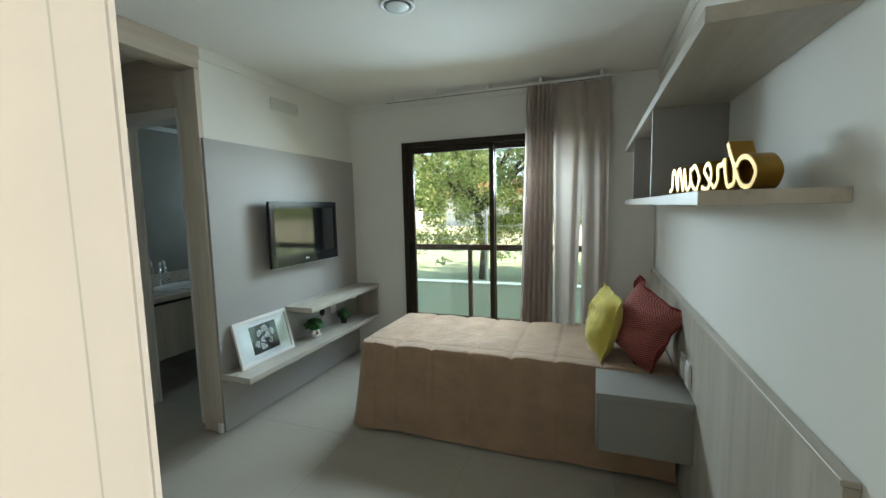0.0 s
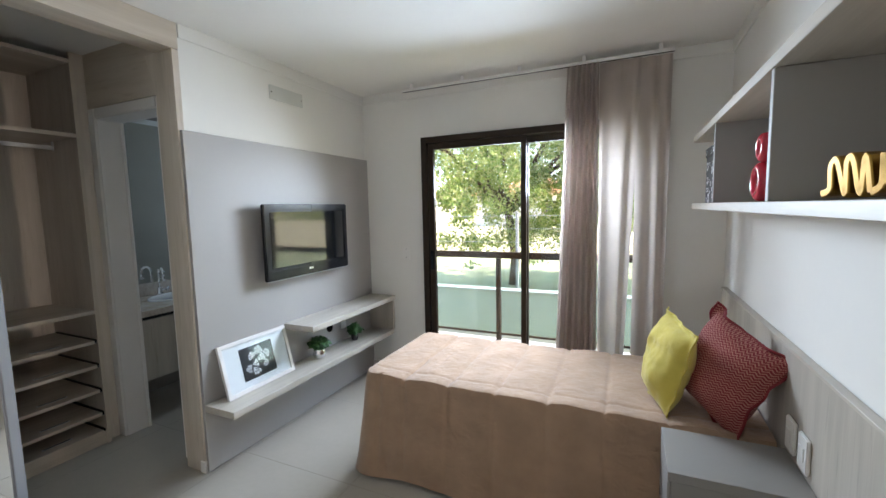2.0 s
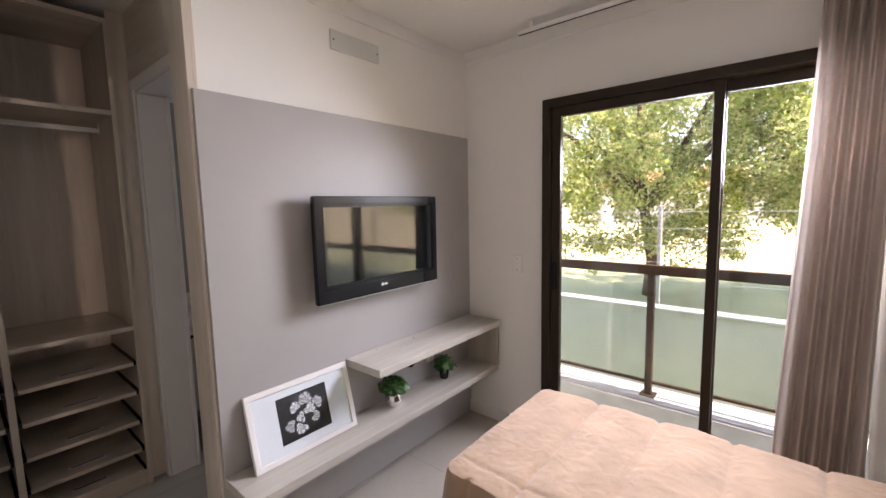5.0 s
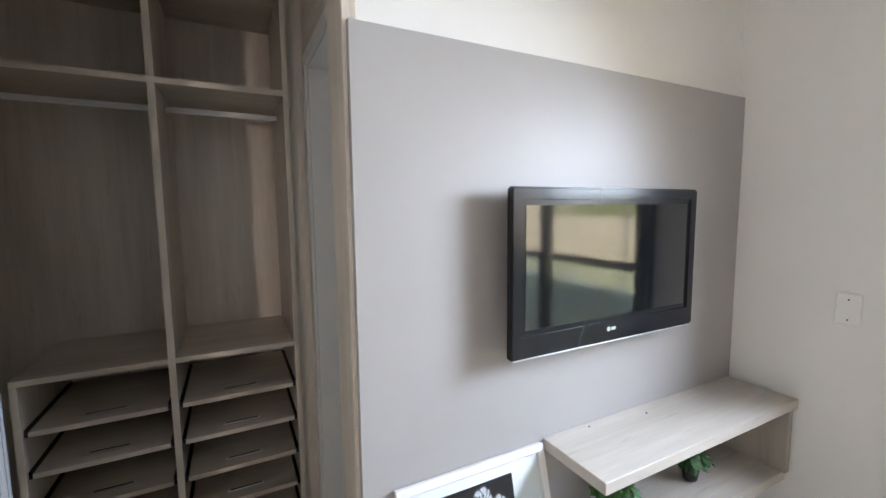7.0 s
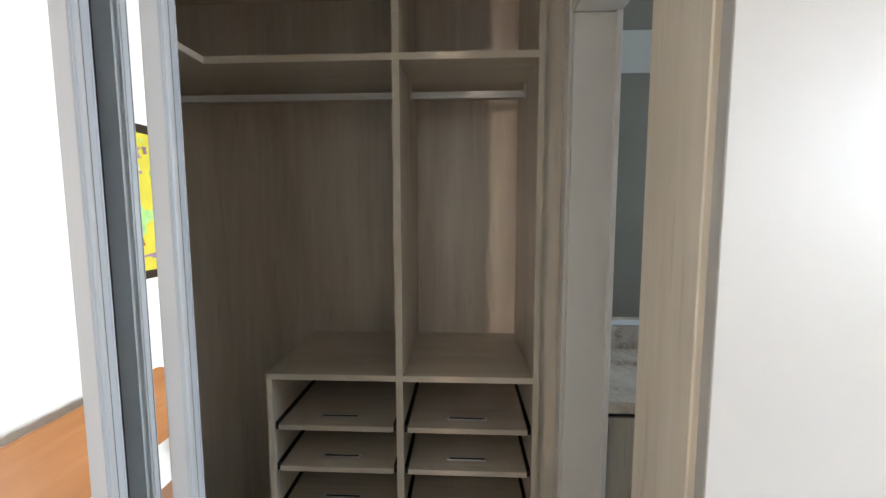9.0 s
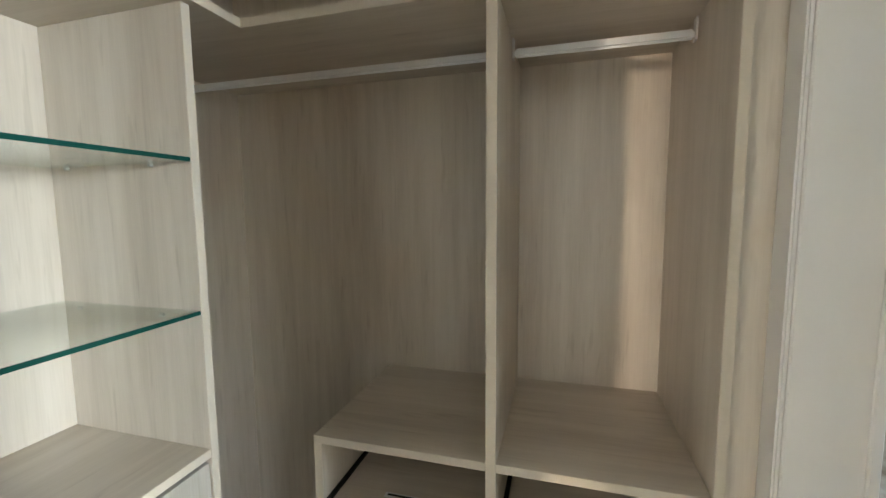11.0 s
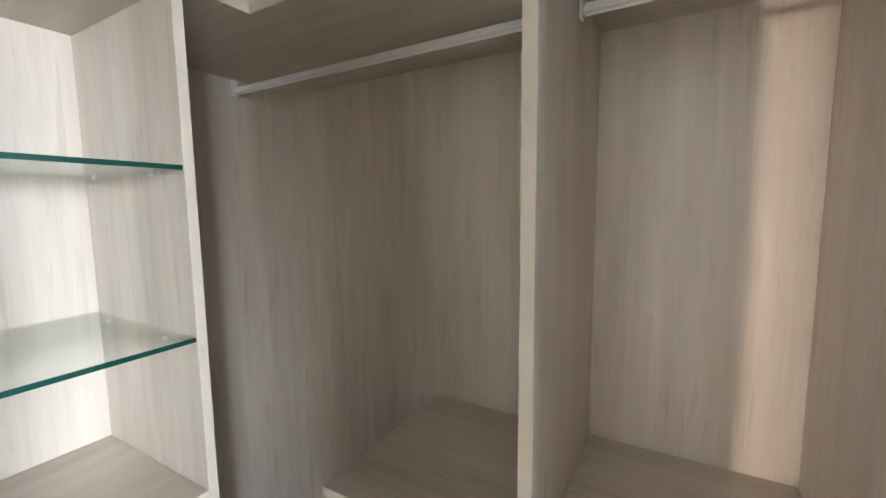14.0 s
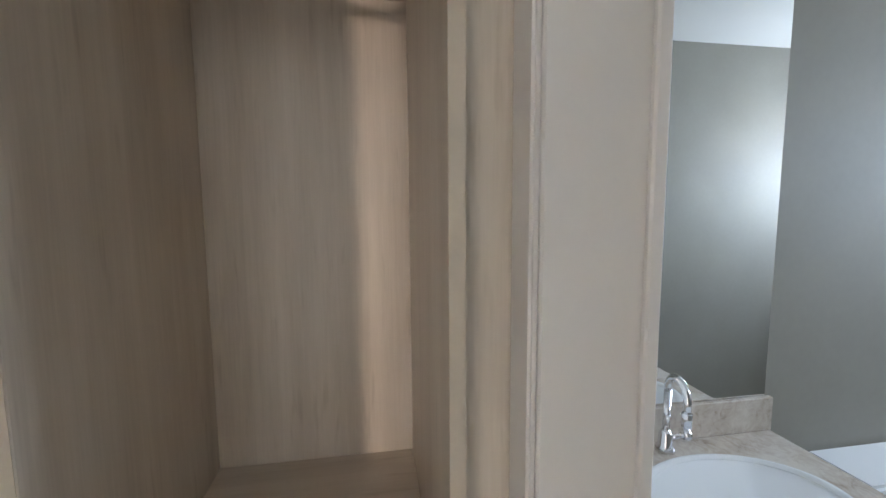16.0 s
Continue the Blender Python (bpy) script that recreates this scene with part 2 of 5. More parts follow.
M["bark"] = plain("bark", (0.10, 0.065, 0.045), 0.9, vary=0.35, scale=14, bump=0.8, bump_scale=30)
M["ceramic"] = plain("white_ceramic", (0.82, 0.83, 0.84), 0.08, vary=0.01)
M["bath_tile"] = plain("grey_bath_wall", (0.29, 0.268, 0.23), 0.62, vary=0.08, scale=3)
M["concrete"] = plain("green_grey_render", (0.29, 0.325, 0.31), 0.9, vary=0.12, scale=1.6, bump=0.3, bump_scale=40)
M["kerb"] = plain("worn_white_kerb", (0.28, 0.30, 0.30), 0.85, vary=0.2, scale=9, bump=0.4, bump_scale=50)
M["balcony"] = plain("balcony_screed", (0.33, 0.37, 0.35), 0.8, vary=0.12, scale=4, bump=0.2, bump_scale=60)
M["ground"] = plain("dry_grass_ground", (0.46, 0.41, 0.24), 0.95, vary=0.35, scale=0.35, bump=0.6, bump_scale=3)
M["render_white"] = plain("house_render", (0.72, 0.68, 0.62), 0.9, vary=0.06, scale=0.6)
M["roof_tile"] = plain("terracotta_roof", (0.42, 0.17, 0.08), 0.85, vary=0.25, scale=3)
M["post"] = plain("concrete_post", (0.27, 0.27, 0.26), 0.9, vary=0.12, scale=5)
M["wire"] = plain("galvanised_wire", (0.5, 0.5, 0.5), 0.4, 0.8)
M["orange_wood"] = wood("honey_beech", (0.29, 0.10, 0.026), (0.39, 0.145, 0.042), (0.46, 0.19, 0.064), "x", 0.3, 0.6)
M["lamp_shade"] = cloth("charcoal_lampshade", (0.06, 0.055, 0.05))
M["lamp_base"] = plain("dark_ceramic", (0.03, 0.028, 0.03), 0.2)
M["paint_yellow"] = plain("yellow_canvas", (0.62, 0.52, 0.035), 0.6, vary=0.14, scale=14)
M["paint_green"] = plain("green_wash", (0.30, 0.55, 0.18), 0.6, vary=0.3, scale=25)
M["paint_purple"] = plain("violet_dabs", (0.28, 0.16, 0.25), 0.6, vary=0.6, scale=60)
M["paint_red"] = plain("red_dabs", (0.30, 0.03, 0.02), 0.6)
M["flower_box"] = plain("black_box_card", (0.014, 0.014, 0.016), 0.5)
M["diffuser"] = plain("frosted_lamp_glass", (0.55, 0.60, 0.58), 0.3, vary=0.03)
# Black that stands in for shade inside holes, slots and gaps.
M["painted_shade"] = plain("shade_black", (0.006, 0.006, 0.007), 0.8)


def marble():
    m, n, l, b = nodes_of("beige_marble")
    a, v = noise_node(n, l, 9.0, 8), noise_node(n, l, 26.0, 6)
    v.inputs["Distortion"].default_value = 2.5
    mx = n.new("ShaderNodeMath")
    mx.operation = "MULTIPLY_ADD"
    mx.inputs[1].default_value = 0.5
    l.new(v.outputs[0], mx.inputs[0])
    l.new(a.outputs[0], mx.inputs[2])
    r = ramp_node(n, l, mx.outputs[0], [(0.5, (0.30, 0.22, 0.17)), (0.66, (0.52, 0.44, 0.37)), (0.9, (0.66, 0.60, 0.53))])
    l.new(r.outputs[0], b.inputs["Base Color"])
    b.inputs["Roughness"].default_value = 0.14
    return m


M["stone"] = marble()

# ---- building blocks ----
ORIGIN = {}


def cuboid(bm, x0, x1, y0, y1, z0, z1):
    v = [bm.verts.new((x, y, z)) for z in (z0, z1) for y in (y0, y1) for x in (x0, x1)]
    for f in ((0, 2, 3, 1), (4, 5, 7, 6), (0, 1, 5, 4), (2, 6, 7, 3), (0, 4, 6, 2), (1, 3, 7, 5)):
        bm.faces.new([v[i] for i in f])
    return v


def boxes(*some, bevel=0.0, segments=1):
    bm = bmesh.new()
    for b in some:
        cuboid(bm, *b)
    if bevel:
        bmesh.ops.bevel(bm, geom=bm.edges[:], offset=bevel, segments=segments, affect="EDGES", clamp_overlap=True)
    return bm


def mesh_of(name, bm, material, smooth=False):
    me = bpy.data.meshes.new(name)
    bmesh.ops.recalc_face_normals(bm, faces=bm.faces[:])
    bm.to_mesh(me)
    bm.free()
    me.materials.append(material)
    if smooth:
        me.polygons.foreach_set("use_smooth", [True] * len(me.polygons))
    return me


def struct(name, bm, material, label="", category=""):
    """A piece of the setting."""
    return tagged(new(name, mesh_of(name, bm, material)), label, category, kind="structure")


def thing(name, place, label, category, group="", kind=""):
    """A top-level thing: an Empty at its base that its parts hang from."""
    ob = new(name)
    ob.location = place
    ob.empty_display_size = 0.05
    ORIGIN[ob.name] = Vector(place)
    return tagged(ob, label, category, group, kind)


def part(name, bm, material, parent, label="", smooth=False):
    """One mesh under a thing or under a part; bm is in world metres."""
    base = ORIGIN.get(parent.name, Vector((0, 0, 0)))
    bmesh.ops.translate(bm, verts=bm.verts[:], vec=-base)
    ob = new(name, mesh_of(name, bm, material, smooth))
    ob.parent = parent
    ORIGIN[ob.name] = base
    return tagged(ob, label)


def single(name, bm, material, place, label, category, group="", smooth=False, kind=""):
    """A thing that is one mesh."""
    bmesh.ops.translate(bm, verts=bm.verts[:], vec=-Vector(place))
    ob = new(name, mesh_of(name, bm, material, smooth))
    ob.location = place
    return tagged(ob, label, category, group, kind)


def lathe(profile, centre, steps=32, axis="z"):
    """Turns a profile of (radius, height) about an upright axis."""
    bm = bmesh.new()
    rings = []
    for r, h in profile:
        ring = []
        for i in range(steps):
            a = 2 * math.pi * i / steps
            p = (r * math.cos(a), r * math.sin(a), h)
            if axis == "y":
                p = (p[0], p[2], p[1])
            elif axis == "x":
                p = (p[2], p[0], p[1])
            ring.append(bm.verts.new(Vector(centre) + Vector(p)))
        rings.append(ring)
    for a, b in zip(rings, rings[1:]):
        for i in range(steps):
            bm.faces.new((a[i], a[(i + 1) % steps], b[(i + 1) % steps], b[i]))
    for ring in (rings[0], rings[-1]):
        bm.faces.new(ring)
    return bm


def tube(points, radius, steps=10, taper=1.0):
    """A round bar along a line of points."""
    bm = bmesh.new()
    pts = [Vector(p) for p in points]
    rings = []
    side = None
    for i, p in enumerate(pts):
        d = (pts[min(i + 1, len(pts) - 1)] - pts[max(i - 1, 0)]).normalized()
        if side is None:
            side = d.orthogonal().normalized()
        side = (side - d * side.dot(d)).normalized()
        up = d.cross(side)
        r = radius * (1 + (taper - 1) * i / (len(pts) - 1))
        rings.append([bm.verts.new(p + (side * math.cos(a) + up * math.sin(a)) * r) for a in (2 * math.pi * k / steps for k in range(steps))])
    for a, b in zip(rings, rings[1:]):
        for k in range(steps):
            bm.faces.new((a[k], a[(k + 1) % steps], b[(k + 1) % steps], b[k]))
    bm.faces.new(rings[0])
    bm.faces.new(rings[-1])
    return bm


def join(*some):
    out = bmesh.new()
    for bm in some:
        me = bpy.data.meshes.new("tmp")
        bm.to_mesh(me)
        bm.free()
        out.from_mesh(me)
        bpy.data.meshes.remove(me)
    return out


def turned(bm, m):
    bmesh.ops.transform(bm, matrix=m, verts=bm.verts[:])
    return bm


def arc_points(centre, radius, a0, a1, count, plane="xz"):
    out = []
    for i in range(count):
        a = radians(a0 + (a1 - a0) * i / (count - 1))
        u, v = radius * math.cos(a), radius * math.sin(a)
        out.append((centre[0] + (u if plane[0] == "x" else 0), centre[1] + (u if plane[0] == "y" else 0), centre[2] + v))
    return out

# ---- setting: the bedroom, its closet, bathroom and hall ----
WX, WY, EX, SY, CZ = -2.205, 3.91, 0.575, 0.48, 2.50  # room faces: TV wall, window wall, bed wall, entry wall, ceiling
PX, BX = -2.35, -3.67  # back of the TV partition, outer wall of closet and bathroom

FLOORS = ((BX - 0.1, EX + 0.12, -3.8, WY + 0.2), (EX + 0.12, 7.4, -3.8, SY), (BX - 0.1, PX - 0.006, WY + 0.2, 5.5))
floor = struct("floor", boxes(*[(*r, -0.12, -0.0012) for r in FLOORS]), M["grout"], "smooth grey-beige porcelain tile floor with fine joints", "floor")
struct("ceiling", boxes((BX - 0.1, EX + 0.12, -3.8, WY + 0.2, CZ, CZ + 0.12), (EX + 0.12, 7.4, -3.8, SY, CZ, CZ + 0.12), (BX - 0.1, PX - 0.006, WY + 0.2, 5.5, CZ, CZ + 0.12)), M["ceiling"], "flat white painted plaster ceiling", "ceiling")
struct("wall_north", boxes((PX, -1.60, WY, WY + 0.2, 0, CZ), (-1.60, 0.15, WY, WY + 0.2, 2.08, CZ), (0.15, EX + 0.12, WY, WY + 0.2, 0, CZ)), M["wall"], "off-white painted wall round the balcony door", "wall")
struct("wall_east", boxes((EX, EX + 0.12, SY - 0.15, WY, 0, CZ)), M["wall"], "off-white painted wall behind the bed", "wall")
struct("wall_west", boxes((PX, WX, 2.235, WY, 0, CZ)), M["wall"], "off-white partition behind the television", "wall")
struct("wall_south", boxes((-2.36, -0.28, SY - 0.15, SY, 0, CZ), (-0.28, EX, SY - 0.15, SY, 2.14, CZ)), M["wall"], "off-white painted wall with the entry doorway", "wall")
struct("wall_bathroom_door", boxes((BX, -3.096, 2.276, 2.404, 0, CZ), (-3.096, -2.445, 2.276, 2.404, 2.12, CZ), (-2.445, PX, 2.276, 2.404, 0, CZ)), M["wall"], "painted wall with the bathroom doorway", "wall")
struct("wall_closet_outer", boxes((BX - 0.1, BX, 0.3, 2.40, 0, CZ)), M["wall"], "painted wall behind the closet", "wall")
struct("wall_closet_south", boxes((BX, -2.36, SY - 0.15, 0.515, 0, CZ)), M["wall"], "painted wall behind the closet shelves", "wall")
struct("wall_bathroom_outer", boxes((BX - 0.1, BX, 2.40, 5.5, 0, CZ)), M["bath_tile"], "taupe-grey bathroom wall", "wall")
struct("wall_bathroom_window", boxes((BX, -3.3, 5.3, 5.5, 0, CZ), (-3.3, -2.6, 5.3, 5.5, 0, 1.5), (-3.3, -2.6, 5.3, 5.5, 2.0, CZ), (-2.6, PX, 5.3, 5.5, 0, CZ)), M["bath_tile"], "taupe-grey bathroom wall with a small window", "wall")
struct("wall_bathroom_inner", boxes((PX - 0.006, PX - 0.002, 2.40, WY + 0.2, 0, CZ), (PX - 0.006, PX + 0.1, WY + 0.2, 5.5, -0.12, CZ + 0.12)), M["bath_tile"], "taupe-grey bathroom wall", "wall")
# Hall closed off with an assumed window opening for the added lamp.
struct("wall_hall", boxes((-1.4, -1.3, -3.7, SY - 0.15, 0, CZ), (-1.4, 7.4, -3.8, -3.7, 0, CZ), (7.3, 7.4, -3.7, -2.63, 0, CZ), (7.3, 7.4, -2.63, -1.85, 0, 0.95), (7.3, 7.4, -2.63, -1.85, 2.05, CZ), (7.3, 7.4, -1.85, SY, 0, CZ), (EX + 0.121, 7.3, SY - 0.15, SY, 0, CZ)), M["hall_wall"], "hall walls in a darkened tone that stands for dimmer light", "wall")
struct("baseboard", boxes((WX + 0.02, -1.605, WY - 0.014, WY, 0, 0.085), (0.162, EX, WY - 0.014, WY, 0, 0.085), (-2.2, -0.355, SY, SY + 0.014, 0, 0.085), bevel=0.003), M["white"], "low white baseboard", "baseboard")
# shallow plaster step where walls meet the ceiling
struct("trim", boxes((WX, EX, WY - 0.012, WY, CZ - 0.075, CZ), (WX, WX + 0.012, 2.236, WY - 0.012, CZ - 0.075, CZ), (EX - 0.012, EX, SY, WY - 0.012, CZ - 0.075, CZ), bevel=0.003), M["wall"], "shallow plaster cornice step", "trim")

# entry doorway
entry = tagged(thing("door_1", (-0.3, 0.4, 0), "white lacquered door frame of the bedroom entry", "door frame"), kind="structure")
part("jamb", boxes((-0.28, -0.245, SY - 0.15, SY + 0.001, 0, 2.1), bevel=0.004, segments=2), M["white"], entry)
part("jamb", boxes((0.556, 0.5745, SY - 0.15, SY + 0.001, 0, 2.1), bevel=0.004, segments=2), M["white"], entry)
part("head", boxes((-0.28, 0.5745, SY - 0.15, SY + 0.001, 2.102, 2.14), bevel=0.004), M["white"], entry)
part("door_stop", boxes((-0.2445, -0.232, SY - 0.15, 0.436, 0, 2.1), bevel=0.005, segments=2), M["white"], entry)
# Grey strip paints the shade line between jamb and stop.
part("groove_line", boxes((-0.2445, -0.2425, 0.4365, 0.4405, 0, 2.1)), M["cover_grey"], entry, "grey strip drawn as the shade line beside the door stop")
part("casing", boxes((-0.34, -0.253, SY + 0.002, SY + 0.014, 0, 2.18), bevel=0.004, segments=2), M["white"], entry)
part("casing", boxes((-0.252, 0.5745, SY + 0.002, SY + 0.014, 2.11, 2.18), bevel=0.004), M["white"], entry)

# bathroom doorway
bath_door = tagged(thing("door_2", (-2.74, 2.2, 0), "white frame of the open bathroom doorway", "door frame"), kind="structure")
part("jamb", boxes((-3.095, -3.076, 2.264, 2.414, 0, 2.10), bevel=0.003), M["white"], bath_door)
part("jamb", boxes((-2.465, -2.446, 2.264, 2.414, 0, 2.10), bevel=0.003), M["white"], bath_door)
part("head", boxes((-3.095, -2.446, 2.264, 2.414, 2.101, 2.119), bevel=0.003), M["white"], bath_door)
part("casing", boxes((-3.146, -3.079, 2.252, 2.2635, 0, 2.165), bevel=0.004, segments=2), M["white"], bath_door)
part("casing", boxes((-2.459, -2.395, 2.252, 2.2635, 0, 2.165), bevel=0.004, segments=2), M["white"], bath_door)
part("casing", boxes((-3.0785, -2.4595, 2.252, 2.2635, 2.106, 2.165), bevel=0.004, segments=2), M["white"], bath_door)
part("door_stop", boxes((-3.0755, -3.064, 2.392, 2.412, 0, 2.10), bevel=0.003), M["white"], bath_door)
struct("overdoor_panel", boxes((-3.146, -2.352, 2.256, 2.2755, 2.168, 2.498)), M["oak_x"], "pale oak panel over the bathroom door", "panel")
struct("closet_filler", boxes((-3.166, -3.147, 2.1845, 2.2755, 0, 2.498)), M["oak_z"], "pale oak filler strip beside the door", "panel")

# wooden surround of the closet opening
portal = tagged(thing("portal_frame", (-2.28, 2.18, 0), "pale oak surround of the closet opening", "surround"), kind="structure")
part("post", boxes((PX - 0.01, WX + 0.004, 2.198, 2.234, 0, 2.36), bevel=0.002), M["oak_z"], portal)
part("lintel", boxes((PX, WX + 0.006, SY, 2.234, 2.362, 2.4985), bevel=0.002), M["oak_y"], portal)
part("plinth_block", boxes((-2.232, WX + 0.012, 2.190, 2.2075, 0, 0.07), bevel=0.003), M["white"], portal, "small white plinth block")
gusset = bmesh.new()
sides = [[gusset.verts.new((x, y, z)) for x, z in ((-2.44, 2.36), (-2.362, 2.36), (-2.362, 2.15))] for y in (2.204, 2.222)]
gusset.faces.new(sides[0])
gusset.faces.new(sides[1])
for k in range(3):
    gusset.faces.new((sides[0][k], sides[0][(k + 1) % 3], sides[1][(k + 1) % 3], sides[1][k]))
part("gusset", gusset, M["oak_z"], portal)

# balcony door
window = tagged(thing("window_1", (-0.77, 3.9, 0), "dark bronze aluminium sliding balcony door with clear glass", "window"), kind="structure")
wf = part("window_frame", boxes((-1.607, -1.557, 3.862, 4.0, 0, 2.088), (0.107, 0.157, 3.862, 4.0, 0, 2.088), (-1.557, 0.107, 3.862, 4.0, 2.038, 2.088), (-1.557, 0.107, 3.862, 4.0, 0, 0.03), bevel=0.003), M["bronze"], window)


def sash(x0, x1, y0, y1):
    s = part("sash", boxes((x0, x0 + 0.05, y0, y1, 0.032, 2.036), (x1 - 0.042, x1, y0, y1, 0.032, 2.036), (x0 + 0.05, x1 - 0.042, y0, y1, 1.985, 2.036), (x0 + 0.05, x1 - 0.042, y0, y1, 0.032, 0.10), bevel=0.003), M["bronze"], window)
    g = part("pane", boxes((x0 + 0.05, x1 - 0.042, (y0 + y1) / 2 - 0.003, (y0 + y1) / 2 + 0.003, 0.10, 1.985)), M["glass"], s)
    g.visible_shadow = False
    return s


left_sash = sash(-1.552, -0.722, 3.885, 3.92)
right_sash = sash(-0.768, 0.102, 3.935, 3.97)
part("latch", boxes((-1.54, -1.515, 3.870, 3.8845, 0.98, 1.14), bevel=0.004), M["black_plastic"], left_sash, "black recessed latch")
part("sill", boxes((-1.60, 0.15, 4.0, 4.11, -0.01, 0.015), bevel=0.003), M["kerb"], window)
bw = tagged(thing("window_2", (-2.95, 5.36, 1.5), "small bathroom window in a dark frame", "window"), kind="structure")
part("window_frame", boxes((-3.3, -3.26, 5.34, 5.39, 1.5, 2.0), (-2.64, -2.6, 5.34, 5.39, 1.5, 2.0), (-3.26, -2.64, 5.34, 5.39, 1.5, 1.54), (-3.26, -2.64, 5.34, 5.39, 1.96, 2.0), bevel=0.003), M["bronze"], bw)
bp = part("pane", boxes((-3.26, -2.64, 5.362, 5.368, 1.54, 1.96)), M["glass"], bw)
bp.visible_shadow = False

# ---- outdoors ----
gm = bmesh.new()
for a in ((-900, 900, -900, 7.75, -1.6), (-900, 900, 7.75, 1500, -0.35)):
    gm.faces.new([gm.verts.new((x, y, a[4])) for x, y in ((a[0], a[2]), (a[1], a[2]), (a[1], a[3]), (a[0], a[3]))])
struct("ground", gm, M["ground"], "dry sunlit grass and bare earth", "ground")
struct("house_base", boxes((-5.0, 7.5, -3.9, 4.11, -1.62, -0.121), (-5.0, -2.25, 4.11, 5.5, -1.62, -0.121)), M["concrete"], "rendered base of the house", "wall")
struct("balcony_floor", boxes((-2.24, 3.0, 4.11, 4.78, -0.2, -0.02), bevel=0.005), M["balcony"], "grey-green balcony screed", "floor")
struct("balcony_kerb", boxes((-2.24, 3.0, 4.48, 4.76, -0.019, 0.15), bevel=0.012, segments=2), M["kerb"], "worn white balcony kerb", "kerb")
struct("garden_wall", boxes((-40, 40, 7.7, 7.86, -1.62, 0.0), bevel=0.01), M["concrete"], "long green-grey rendered garden wall", "wall")
struct("wall_coping", boxes((-40, 40, 7.67, 7.9, 0.001, 0.045), bevel=0.01), M["kerb"], "pale coping of the garden wall", "coping")

railing = thing("balcony_railing", (-1.16, 4.6, 0.15), "dark metal balcony railing with greenish glass panels", "railing")
part("handrail", boxes((-2.24, 2.9, 4.57, 4.63, 1.0, 1.062), bevel=0.006, segments=2), M["bronze"], railing)
part("bottom_rail", boxes((-2.24, 2.9, 4.588, 4.612, 0.235, 0.255), bevel=0.003), M["bronze"], railing)
RAIL_POSTS = [-2.21, -1.16, 0.09, 1.34, 2.59]
for x in RAIL_POSTS:
    p = part("post", boxes((x - 0.022, x + 0.022, 4.578, 4.622, 0.15, 0.999), bevel=0.003), M["bronze"], railing)
    part("base_plate", boxes((x - 0.05, x + 0.05, 4.55, 4.65, 0.1505, 0.16), bevel=0.003), M["bronze"], p)
for a, b in zip(RAIL_POSTS, RAIL_POSTS[1:]):
    g = part("glass_panel", boxes((a + 0.026, b - 0.026, 4.597, 4.603, 0.257, 0.998)), M["rail_glass"], railing)
    g.visible_shadow = False

for i, x in enumerate((-9.9, -7.9, -5.9, -3.9, -1.9, 0.1, 2.1, 4.1)):
    single("fence_post", boxes((x - 0.026, x + 0.026, 8.25, 8.302, -0.36, 1.42), bevel=0.008), M["post"], (x, 8.28, -0.35), "slim grey concrete fence post", "post", "posts of the wire fence")
for z in (0.35, 0.6, 0.85, 1.1, 1.34):
    single("fence_wire", tube([(-9.9, 8.245, z), (-4, 8.245, z - 0.01), (4.1, 8.245, z)], 0.004, 5), M["wire"], (0, 8.245, z), "thin galvanised fence wire", "wire", "wires of the fence")


